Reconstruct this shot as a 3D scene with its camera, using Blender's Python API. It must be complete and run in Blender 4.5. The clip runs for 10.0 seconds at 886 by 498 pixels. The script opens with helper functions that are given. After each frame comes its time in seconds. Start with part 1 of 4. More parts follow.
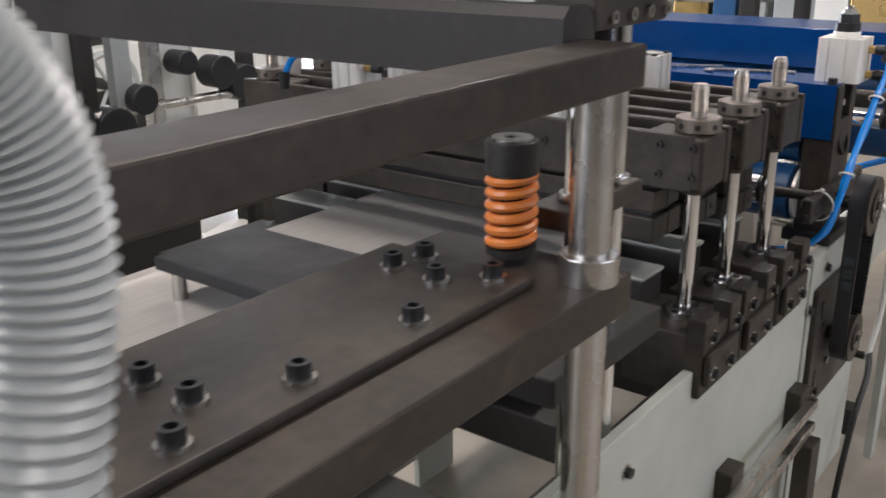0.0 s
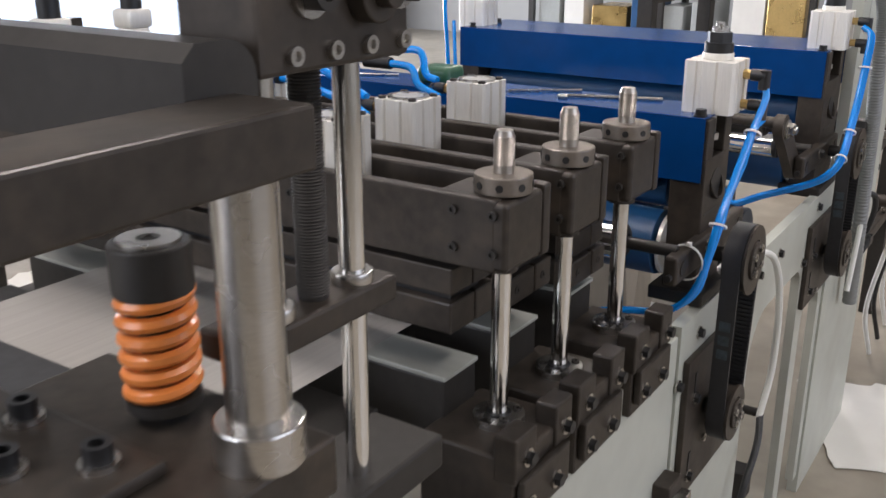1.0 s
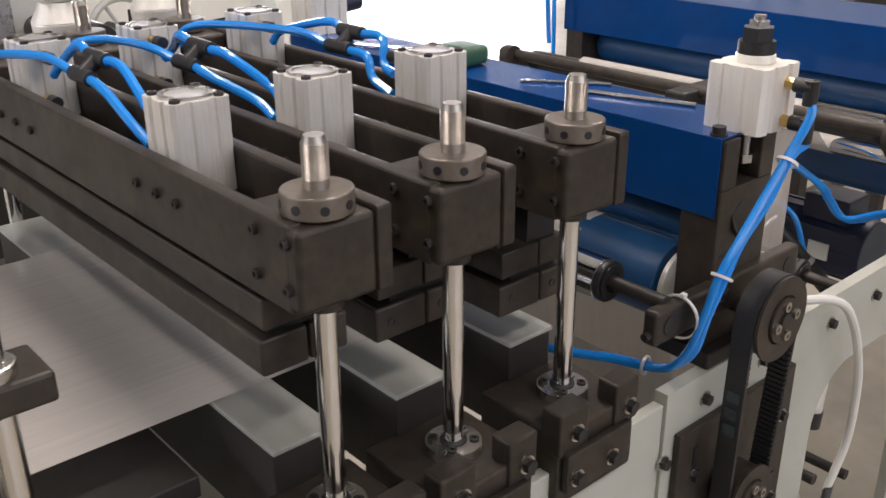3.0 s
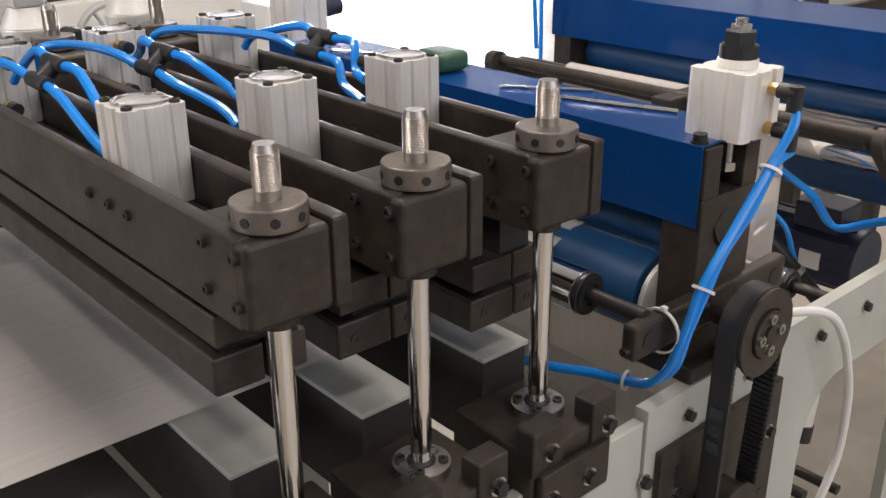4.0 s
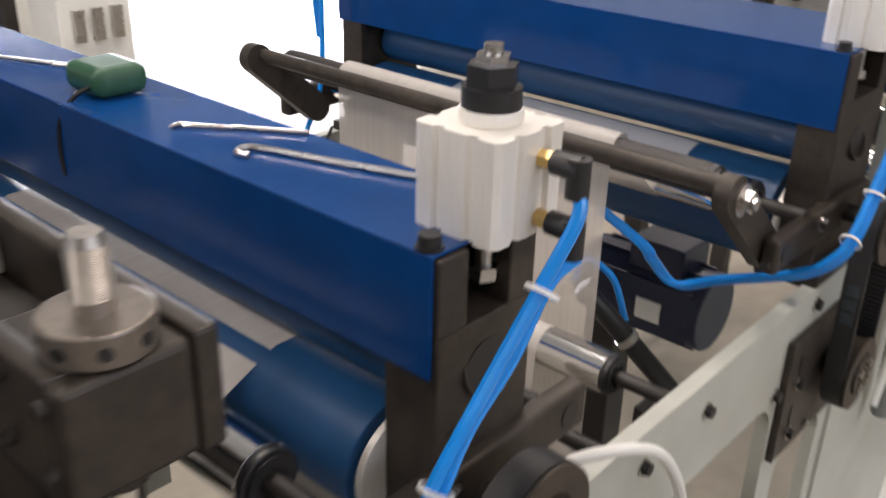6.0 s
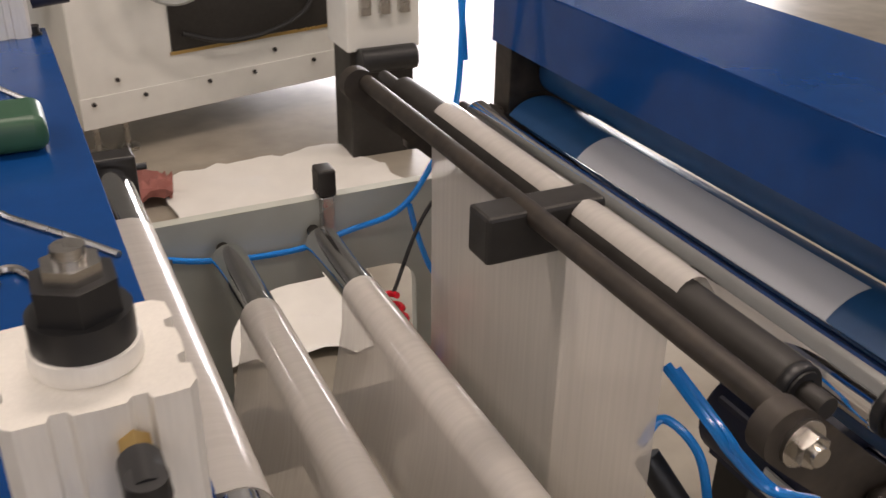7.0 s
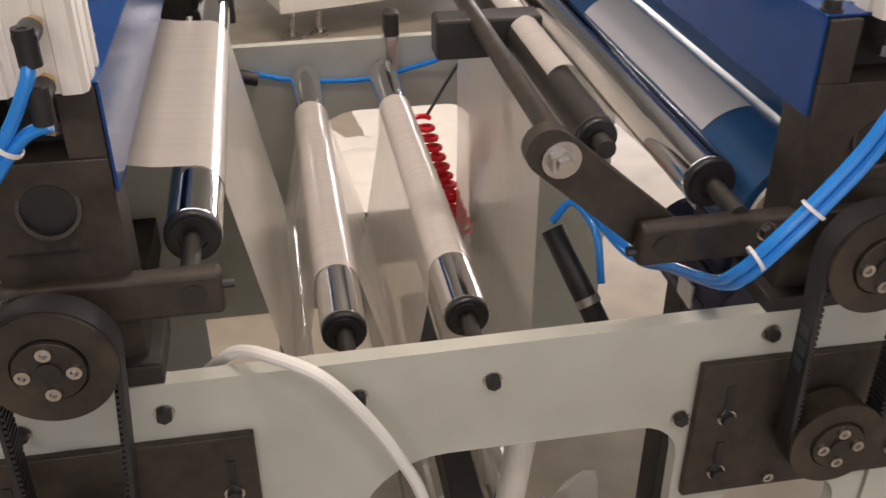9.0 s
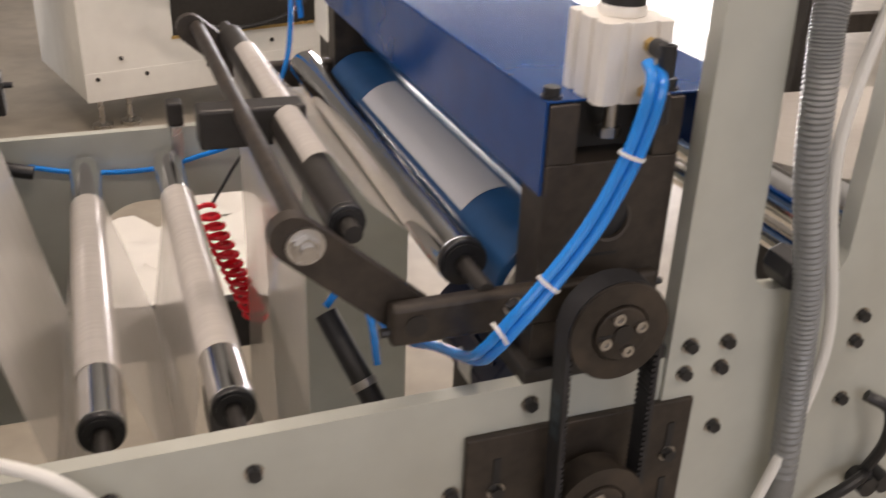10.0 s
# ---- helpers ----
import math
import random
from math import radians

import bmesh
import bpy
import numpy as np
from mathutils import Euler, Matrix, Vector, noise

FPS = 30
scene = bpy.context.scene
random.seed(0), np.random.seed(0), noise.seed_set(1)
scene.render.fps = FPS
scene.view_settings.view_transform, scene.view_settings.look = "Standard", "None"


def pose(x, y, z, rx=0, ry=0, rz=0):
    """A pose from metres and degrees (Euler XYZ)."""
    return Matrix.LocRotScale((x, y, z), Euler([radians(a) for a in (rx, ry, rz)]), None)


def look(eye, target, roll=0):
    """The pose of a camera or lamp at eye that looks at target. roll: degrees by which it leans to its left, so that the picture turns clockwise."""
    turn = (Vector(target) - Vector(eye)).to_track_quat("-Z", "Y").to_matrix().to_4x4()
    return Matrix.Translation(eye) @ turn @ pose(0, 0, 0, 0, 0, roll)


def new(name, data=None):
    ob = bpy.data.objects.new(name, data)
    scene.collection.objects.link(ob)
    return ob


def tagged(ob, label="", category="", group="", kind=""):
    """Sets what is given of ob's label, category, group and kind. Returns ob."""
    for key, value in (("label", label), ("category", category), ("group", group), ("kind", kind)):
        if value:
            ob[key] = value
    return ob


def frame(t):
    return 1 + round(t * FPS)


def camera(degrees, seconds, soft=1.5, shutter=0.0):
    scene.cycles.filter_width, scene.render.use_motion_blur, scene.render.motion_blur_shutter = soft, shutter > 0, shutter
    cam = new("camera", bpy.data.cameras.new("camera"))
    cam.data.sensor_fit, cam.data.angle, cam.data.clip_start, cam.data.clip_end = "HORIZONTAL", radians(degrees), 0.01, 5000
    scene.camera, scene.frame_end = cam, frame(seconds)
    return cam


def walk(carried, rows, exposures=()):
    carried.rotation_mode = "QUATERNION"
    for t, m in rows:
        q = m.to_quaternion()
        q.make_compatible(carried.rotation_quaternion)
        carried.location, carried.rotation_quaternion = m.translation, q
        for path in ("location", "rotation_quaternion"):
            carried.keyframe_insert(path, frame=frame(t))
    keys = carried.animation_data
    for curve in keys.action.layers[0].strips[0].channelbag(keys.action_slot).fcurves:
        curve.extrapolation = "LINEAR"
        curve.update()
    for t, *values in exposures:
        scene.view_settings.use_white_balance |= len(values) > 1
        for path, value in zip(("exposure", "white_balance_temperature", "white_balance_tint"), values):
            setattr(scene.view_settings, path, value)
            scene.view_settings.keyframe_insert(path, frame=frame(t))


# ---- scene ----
cam = camera(50.1, 10.0, shutter=0.3)

PATH = [
    (0, (-1.399, -0.6, 1.628), (0.099, 0.555, 0.976), -0.6),
    (0.5, (-1.205, -0.647, 1.66), (0.315, 0.469, 0.994), -1.1),
    (1, (-0.947, -0.573, 1.619), (0.625, 0.477, 0.968), -0.0),
    (1.5, (-0.763, -0.509, 1.641), (0.785, 0.549, 0.945), 2.5),
    (2, (-0.612, -0.515, 1.655), (0.842, 0.636, 0.904), 3.6),
    (2.5, (-0.544, -0.615, 1.681), (0.791, 0.656, 0.904), 1.8),
    (3, (-0.457, -0.731, 1.667), (0.755, 0.654, 0.884), -0.4),
    (4.5, (-0.371, -0.703, 1.653), (0.853, 0.682, 0.889), -0.3),
    (5, (-0.298, -0.556, 1.647), (1.074, 0.658, 0.845), -0.8),
    (5.5, (-0.181, -0.52, 1.643), (1.286, 0.525, 0.773), -0.4),
    (6, (0.132, -0.504, 1.625), (1.495, 0.689, 0.775), 1.6),
    (6.2, (0.307, -0.513, 1.624), (1.544, 0.828, 0.806), 1.8),
    (7.3, (0.781, -0.455, 1.668), (1.42, 1.182, 0.711), 0.8),
    (7.5, (0.833, -0.472, 1.658), (1.394, 1.181, 0.682), 1.3),
    (8, (0.958, -0.665, 1.604), (1.226, 1.016, 0.554), 0.4),
    (8.5, (0.982, -0.827, 1.618), (1.162, 0.83, 0.513), -0.6),
    (9, (0.93, -0.928, 1.63), (1.234, 0.749, 0.583), 0.0),
    (9.5, (0.905, -0.988, 1.633), (1.401, 0.691, 0.665), 1.0),
    (10, (1.031, -0.96, 1.642), (1.667, 0.712, 0.748), 2.3),
]
walk(cam, [(t, look(eye, target, roll)) for t, eye, target, roll in PATH],
     [(0, -0.22, 6250, 16), (0.5, -0.2, 6250, 16), (1.0, -0.1, 6250, 16), (3.0, -0.08, 6600, 18), (6.2, -0.1, 6600, 17), (7.3, -0.72, 7200, 21), (8.5, -0.38, 7200, 21), (9.0, -0.23, 7200, 21), (10.0, -0.28, 7200, 21)])

# ---------------------------------------------------------------- world and light
world = bpy.data.worlds.new("hall_air")
world.use_nodes = True
scene.world = world
wn = world.node_tree.nodes
wn["Background"].inputs[0].default_value = (0.75, 0.85, 1.0, 1)
wn["Background"].inputs[1].default_value = 1.8


def area_lamp(name, eye, target, sx, sy, watts, colour):
    d = bpy.data.lights.new(name, "AREA")
    d.shape, d.size, d.size_y, d.energy, d.color = "RECTANGLE", sx, sy, watts, colour
    o = new(name, d)
    o.matrix_world = look(eye, target)
    return o


# daylight through the big door and window openings of the far and side walls
area_lamp("door_daylight", (6.6, 9.4, 1.20), (5.0, 0.0, 0.2), 6.5, 2.2, 850, (0.93, 0.97, 1.0))
area_lamp("window_daylight", (-6.4, 3.0, 3.0), (0.0, 0.4, 1.0), 6.0, 2.6, 170, (0.95, 0.98, 1.0))
area_lamp("near_window_daylight", (1.5, -6.9, 3.0), (1.0, 0.0, 0.9), 7.6, 2.6, 75, (0.97, 0.98, 1.0))
# long ceiling lamps of the hall
for lx, ly in ((-2.2, 1.6), (1.4, 1.6), (5.0, 1.6), (-2.2, -2.6), (1.4, -2.6), (5.0, -2.6)):
    area_lamp("ceiling_lamp_light", (lx, ly, 4.9), (lx, ly, 0), 1.5, 0.30, 105 if ly > 0 else 62, (1.0, 0.93, 0.84))

# ---------------------------------------------------------------- materials


def mat(name, base, rough=0.5, metal=0.0, var=0.15, scale=40.0, bump=0.0, coat=0.0, stretch=(1, 1, 1), dirt=0.0, dirt_col=(0.1, 0.08, 0.06), spec=0.5):
    m = bpy.data.materials.new(name)
    m.use_nodes = True
    nt = m.node_tree
    p = nt.nodes["Principled BSDF"]
    p.inputs["Roughness"].default_value = rough
    p.inputs["Metallic"].default_value = metal
    p.inputs["Coat Weight"].default_value = coat
    p.inputs["Coat Roughness"].default_value = 0.12
    p.inputs["Specular IOR Level"].default_value = spec
    tc = nt.nodes.new("ShaderNodeTexCoord")
    mp = nt.nodes.new("ShaderNodeMapping")
    mp.inputs["Scale"].default_value = stretch
    nt.links.new(tc.outputs["Object"], mp.inputs["Vector"])
    fine = nt.nodes.new("ShaderNodeTexNoise")
    fine.inputs["Scale"].default_value = scale
    fine.inputs["Detail"].default_value = 6
    coarse = nt.nodes.new("ShaderNodeTexNoise")
    coarse.inputs["Scale"].default_value = scale * 0.13
    coarse.inputs["Detail"].default_value = 3
    nt.links.new(mp.outputs[0], fine.inputs["Vector"])
    nt.links.new(tc.outputs["Object"], coarse.inputs["Vector"])
    add = nt.nodes.new("ShaderNodeMath")
    add.operation = "ADD"
    nt.links.new(fine.outputs["Fac"], add.inputs[0])
    nt.links.new(coarse.outputs["Fac"], add.inputs[1])
    ramp = nt.nodes.new("ShaderNodeMapRange")
    ramp.inputs["From Min"].default_value = 0.7
    ramp.inputs["From Max"].default_value = 1.3
    ramp.inputs["To Min"].default_value = 1 - var
    ramp.inputs["To Max"].default_value = 1 + var
    nt.links.new(add.outputs[0], ramp.inputs["Value"])
    mul = nt.nodes.new("ShaderNodeVectorMath")
    mul.operation = "SCALE"
    mul.inputs[0].default_value = base
    nt.links.new(ramp.outputs[0], mul.inputs["Scale"])
    out = mul.outputs[0]
    if dirt:
        dn = nt.nodes.new("ShaderNodeTexNoise")
        dn.inputs["Scale"].default_value = scale * 0.3
        dn.inputs["Detail"].default_value = 8
        dr = nt.nodes.new("ShaderNodeMapRange")
        dr.inputs["From Min"].default_value = 0.52
        dr.inputs["From Max"].default_value = 0.75
        dr.inputs["To Max"].default_value = dirt
        nt.links.new(tc.outputs["Object"], dn.inputs["Vector"])
        nt.links.new(dn.outputs["Fac"], dr.inputs["Value"])
        mix = nt.nodes.new("ShaderNodeMix")
        mix.data_type = "RGBA"
        nt.links.new(dr.outputs[0], mix.inputs[0])
        nt.links.new(out, mix.inputs[6])
        mix.inputs[7].default_value = (*dirt_col, 1)
        out = mix.outputs[2]
    nt.links.new(out, p.inputs["Base Color"])
    rr = nt.nodes.new("ShaderNodeMapRange")
    rr.inputs["From Min"].default_value = 0.3
    rr.inputs["From Max"].default_value = 0.7
    rr.inputs["To Min"].default_value = max(0.02, rough * 0.8)
    rr.inputs["To Max"].default_value = min(1, rough * 1.25)
    nt.links.new(coarse.outputs["Fac"], rr.inputs["Value"])
    nt.links.new(rr.outputs[0], p.inputs["Roughness"])
    if bump:
        b = nt.nodes.new("ShaderNodeBump")
        b.inputs["Strength"].default_value = bump
        b.inputs["Distance"].default_value = 0.002
        nt.links.new(fine.outputs["Fac"], b.inputs["Height"])
        nt.links.new(b.outputs[0], p.inputs["Normal"])
    return m


M_OXIDE = mat("black_oxide_steel", (0.044, 0.036, 0.029), 0.46, 0.30, 0.32, 60, 0.08, dirt=0.45, dirt_col=(0.105, 0.080, 0.058))
M_OXDARK = mat("dark_oxide_steel", (0.030, 0.027, 0.024), 0.5, 0.2, 0.2, 60, 0.06)
M_CHROME = mat("polished_chrome", (0.80, 0.79, 0.77), 0.10, 1.0, 0.05, 30)
M_STEEL = mat("turned_steel", (0.55, 0.53, 0.50), 0.27, 1.0, 0.12, 90, 0.05, stretch=(1, 1, 8))
M_THREAD = mat("threaded_steel", (0.42, 0.39, 0.35), 0.35, 1.0, 0.2, 90)
M_ALU = mat("anodised_aluminium", (0.78, 0.76, 0.71), 0.40, 0.4, 0.08, 80, 0.04, stretch=(6, 6, 0.5))
M_ALUW = mat("pale_cylinder_aluminium", (0.85, 0.82, 0.76), 0.45, 0.25, 0.05, 80, 0.03, stretch=(6, 6, 0.5))
M_CASTTOP = mat("machined_aluminium_top", (0.78, 0.77, 0.74), 0.3, 0.8, 0.08, 120)
M_PAINT = mat("grey_green_machine_paint", (0.49, 0.505, 0.45), 0.42, 0.0, 0.07, 14, 0.03, dirt=0.22, dirt_col=(0.25, 0.22, 0.16))
M_WHITE = mat("white_machine_paint", (0.78, 0.78, 0.74), 0.42, 0.0, 0.04, 12, 0.02, dirt=0.08, dirt_col=(0.4, 0.35, 0.25))
M_BLUE = mat("blue_sheet_paint", (0.002, 0.050, 0.205), 0.17, 0.0, 0.10, 22, 0.05, spec=0.32)
M_RUBBER = mat("blue_rubber", (0.012, 0.075, 0.20), 0.42, 0.0, 0.12, 25, 0.03)
M_HOSE = mat("blue_hose", (0.001, 0.255, 0.80), 0.22, 0.0, 0.06, 30, 0.0, coat=0.4)
# plastic parts, and the painted shade inside bores, slots, grooves and spanner holes
M_BLACK = mat("black_plastic_and_hole_shade", (0.016, 0.016, 0.017), 0.4, 0.0, 0.15, 60)
M_BELT = mat("black_belt_rubber", (0.022, 0.022, 0.024), 0.55, 0.0, 0.2, 80, 0.08)
M_SPRING = mat("orange_spring_paint", (0.78, 0.24, 0.05), 0.32, 0.0, 0.1, 50, coat=0.4)
M_BRASS = mat("brass", (0.60, 0.42, 0.17), 0.3, 1.0, 0.1, 60)
M_WCABLE = mat("white_cable", (0.78, 0.78, 0.74), 0.4, 0.0, 0.03, 20)
M_COND = mat("grey_flexible_conduit", (0.42, 0.44, 0.43), 0.36, 0.15, 0.06, 40)
M_CONDARK = mat("dark_grey_conduit", (0.24, 0.25, 0.25), 0.36, 0.1, 0.08, 40)
M_FLOOR = mat("worn_hall_floor", (0.33, 0.295, 0.24), 0.36, 0.0, 0.2, 7.0, 0.02, dirt=0.6, dirt_col=(0.20, 0.165, 0.12))
M_WALL = mat("hall_wall", (0.34, 0.335, 0.32), 0.7, 0.0, 0.05, 3)
M_PAPER = mat("white_paper", (0.82, 0.80, 0.75), 0.6, 0.0, 0.04, 8, 0.3)
M_CLOTH = mat("dusty_red_cloth", (0.34, 0.13, 0.11), 0.8, 0.0, 0.2, 40, 0.3)
M_PAD = mat("pale_sealing_pad", (0.44, 0.45, 0.41), 0.32, 0.15, 0.28, 18, 0.02, stretch=(1, 0.3, 1))
M_RED = mat("red_hose", (0.92, 0.015, 0.035), 0.25, 0.0, 0.05, 30, coat=0.4)
M_GREEN = mat("dark_green_plastic", (0.03, 0.10, 0.055), 0.35, 0.0, 0.1, 40)
M_NAVY = mat("navy_motor_paint", (0.012, 0.018, 0.05), 0.4, 0.0, 0.1, 30)
M_LABEL = mat("pale_film_label", (0.50, 0.53, 0.58), 0.35, 0.0, 0.03, 8)
M_MARK = mat("blue_belt_print", (0.035, 0.05, 0.06), 0.5, 0.0, 0.5, 140)
M_COLLAR = mat("worn_dark_steel", (0.20, 0.175, 0.15), 0.36, 0.75, 0.2, 90, 0.05)
M_TIE = mat("white_nylon", (0.80, 0.80, 0.78), 0.4)


def film_material(name, alpha, tint):
    m = bpy.data.materials.new(name)
    m.use_nodes = True
    nt = m.node_tree
    p = nt.nodes["Principled BSDF"]
    p.inputs["Base Color"].default_value = (*tint, 1)
    p.inputs["Roughness"].default_value = 0.2
    p.inputs["Specular IOR Level"].default_value = 0.85
    tc = nt.nodes.new("ShaderNodeTexCoord")
    mp = nt.nodes.new("ShaderNodeMapping")
    mp.inputs["Scale"].default_value = (1.0, 26.0, 1.0)
    n = nt.nodes.new("ShaderNodeTexNoise")
    n.inputs["Scale"].default_value = 5.0
    n.inputs["Detail"].default_value = 4
    nt.links.new(tc.outputs["Object"], mp.inputs[0])
    nt.links.new(mp.outputs[0], n.inputs["Vector"])
    b = nt.nodes.new("ShaderNodeBump")
    b.inputs["Strength"].default_value = 0.05
    b.inputs["Distance"].default_value = 0.004
    nt.links.new(n.outputs["Fac"], b.inputs["Height"])
    nt.links.new(b.outputs[0], p.inputs["Normal"])
    t = nt.nodes.new("ShaderNodeBsdfTransparent")
    mix = nt.nodes.new("ShaderNodeMixShader")
    mr = nt.nodes.new("ShaderNodeMapRange")
    mr.inputs["From Min"].default_value = 0.3
    mr.inputs["From Max"].default_value = 0.7
    mr.inputs["To Min"].default_value = alpha - 0.03
    mr.inputs["To Max"].default_value = alpha + 0.03
    nt.links.new(n.outputs["Fac"], mr.inputs["Value"])
    nt.links.new(mr.outputs[0], mix.inputs[0])
    nt.links.new(t.outputs[0], mix.inputs[1])
    nt.links.new(p.outputs[0], mix.inputs[2])
    nt.links.new(mix.outputs[0], nt.nodes["Material Output"].inputs[0])
    return m


M_FILM = film_material("frosted_plastic_film", 0.66, (0.76, 0.72, 0.665))

# ---------------------------------------------------------------- mesh helpers


def box(bm, x0, x1, y0, y1, z0, z1, bevel=0.0, seg=2):
    r = bmesh.ops.create_cube(bm, size=1.0)
    vs = r["verts"]
    for v in vs:
        v.co = Vector((x0 + (v.co.x + 0.5) * (x1 - x0), y0 + (v.co.y + 0.5) * (y1 - y0), z0 + (v.co.z + 0.5) * (z1 - z0)))
    if bevel:
        es = {e for v in vs for e in v.link_edges}
        bmesh.ops.bevel(bm, geom=list(es), offset=bevel, segments=seg, affect="EDGES", profile=0.5)
    return bm


def rod(bm, a, b, r0, r1=None, n=24, caps=True, bevel=0.0):
    a, b = Vector(a), Vector(b)
    d = b - a
    m = Matrix.Translation((a + b) / 2) @ d.to_track_quat("Z", "Y").to_matrix().to_4x4()
    r = bmesh.ops.create_cone(bm, cap_ends=caps, cap_tris=False, segments=n, radius1=r0, radius2=r0 if r1 is None else r1, depth=d.length, matrix=m)
    if bevel:
        es = {e for v in r["verts"] for e in v.link_edges if len(e.link_faces) == 2 and any(len(f.verts) > 4 for f in e.link_faces)}
        bmesh.ops.bevel(bm, geom=list(es), offset=bevel, segments=2, affect="EDGES", profile=0.5)
    return bm


def ring(bm, a, b, ro, ri, n=28):
    """A short pipe with wall thickness."""
    a, b = Vector(a), Vector(b)
    q = (b - a).to_track_quat("Z", "Y").to_matrix()
    loops = []
    for c, r in ((a, ro), (b, ro), (b, ri), (a, ri)):
        loops.append([bm.verts.new(c + q @ Vector((math.cos(2 * math.pi * i / n) * r, math.sin(2 * math.pi * i / n) * r, 0))) for i in range(n)])
    for k in range(4):
        p, s = loops[k], loops[(k + 1) % 4]
        for i in range(n):
            bm.faces.new((p[i], p[(i + 1) % n], s[(i + 1) % n], s[i]))
    return bm


def smooth_path(pts, per=8):
    pts = [Vector(p) for p in pts]
    ext = [2 * pts[0] - pts[1], *pts, 2 * pts[-1] - pts[-2]]
    out = []
    for i in range(1, len(ext) - 2):
        a, b, c, d = ext[i - 1:i + 3]
        for k in range(per):
            t = k / per
            out.append(0.5 * (2 * b + (c - a) * t + (2 * a - 5 * b + 4 * c - d) * t * t + (3 * b - a - 3 * c + d) * t ** 3))
    out.append(pts[-1])
    return out


def hose(bm, pts, r, n=10, per=8, ripple=0.0, raw=False):
    line = [Vector(p) for p in pts] if raw else smooth_path(pts, per)
    side = None
    prev = None
    for i, p in enumerate(line):
        d = (line[min(i + 1, len(line) - 1)] - line[max(i - 1, 0)]).normalized()
        if side is None:
            side = d.orthogonal().normalized()
        side = (side - d * side.dot(d)).normalized()
        up = d.cross(side)
        rr = r * (1 + (ripple if i % 2 else -ripple))
        loop = [bm.verts.new(p + rr * (math.cos(2 * math.pi * k / n) * side + math.sin(2 * math.pi * k / n) * up)) for k in range(n)]
        if prev:
            for k in range(n):
                bm.faces.new((prev[k], prev[(k + 1) % n], loop[(k + 1) % n], loop[k]))
        else:
            bm.faces.new(list(reversed(loop)))
        prev = loop
    bm.faces.new(prev)
    return bm


def slab(bm, outline, y0, y1):
    """A plate cut to an outline in x and z, from y0 to y1."""
    vs = [bm.verts.new((x, y0, z)) for x, z in outline]
    f = bm.faces.new(vs)
    r = bmesh.ops.extrude_face_region(bm, geom=[f])
    bmesh.ops.translate(bm, verts=[g for g in r["geom"] if isinstance(g, bmesh.types.BMVert)], vec=(0, y1 - y0, 0))
    bmesh.ops.recalc_face_normals(bm, faces=bm.faces)
    return bm


def arc(cx, cz, r, a0, a1, n=8):
    return [(cx + r * math.cos(math.radians(a0 + (a1 - a0) * i / n)), cz + r * math.sin(math.radians(a0 + (a1 - a0) * i / n))) for i in range(n + 1)]


def mesh_of(name, bm, material, smooth=35):
    me = bpy.data.meshes.new(name)
    bmesh.ops.recalc_face_normals(bm, faces=bm.faces)
    if smooth:
        # round over, but keep large flat faces flat beside their narrow bevels
        bm.normal_update()
        for f in bm.faces:
            f.smooth = True
        for e in bm.edges:
            if len(e.link_faces) != 2:
                continue
            a, b = e.link_faces
            turn = a.normal.angle(b.normal, 0.0)
            small, large = sorted((a.calc_area(), b.calc_area()))
            e.smooth = turn < radians(smooth) and not (turn > 0.15 and large > 6 * small)
    bm.to_mesh(me)
    bm.free()
    me.materials.append(material)
    return me


def part(name, bm, material, parent=None, label="", smooth=35):
    o = new(name, mesh_of(name, bm, material, smooth))
    if parent is not None:
        o.parent = parent
        o.matrix_parent_inverse = Matrix.Identity(4)
    if label:
        tagged(o, label)
    return o


def thing(name, label, category, group="", at=(0, 0, 0), kind=""):
    o = new(name)
    o.empty_display_size = 0.05
    o.location = at
    return tagged(o, label, category, group, kind)


def B():
    return bmesh.new()


def share(name, mesh, parent, at, rot=(0, 0, 0)):
    o = new(name, mesh)
    o.parent = parent
    o.matrix_basis = pose(*at, *rot)
    return o


# shared fasteners, axis along -y, base at y = 0
def hex_bolt_mesh(r=0.0095, h=0.008):
    bm = B()
    rod(bm, (0, 0, 0), (0, -0.0025, 0), r * 1.28, n=20)
    washer = set(bm.faces)
    rod(bm, (0, -0.0025, 0), (0, -0.0025 - h, 0), r, r * 0.96, n=6)
    for f in bm.faces:
        f.material_index = 1 if f in washer else 0
    me = mesh_of("hex_bolt", bm, M_BLACK, 30)
    me.materials.append(M_STEEL)
    return me


def cap_screw_mesh(r=0.006, h=0.005):
    bm = B()
    ring(bm, (0, 0.001, 0), (0, -h, 0), r, r * 0.52, 14)
    rod(bm, (0, 0.001, 0), (0, -h * 0.35, 0), r * 0.55, n=6)
    return mesh_of("cap_screw", bm, M_OXDARK, 30)


HEX = hex_bolt_mesh()
CAP = cap_screw_mesh()
CAPB = mesh_of("bright_cap_screw", ring(rod(B(), (0, 0.001, 0), (0, -0.002, 0), 0.004, n=6), (0, 0.001, 0), (0, -0.006, 0), 0.0075, 0.004, 16), M_STEEL, 30)

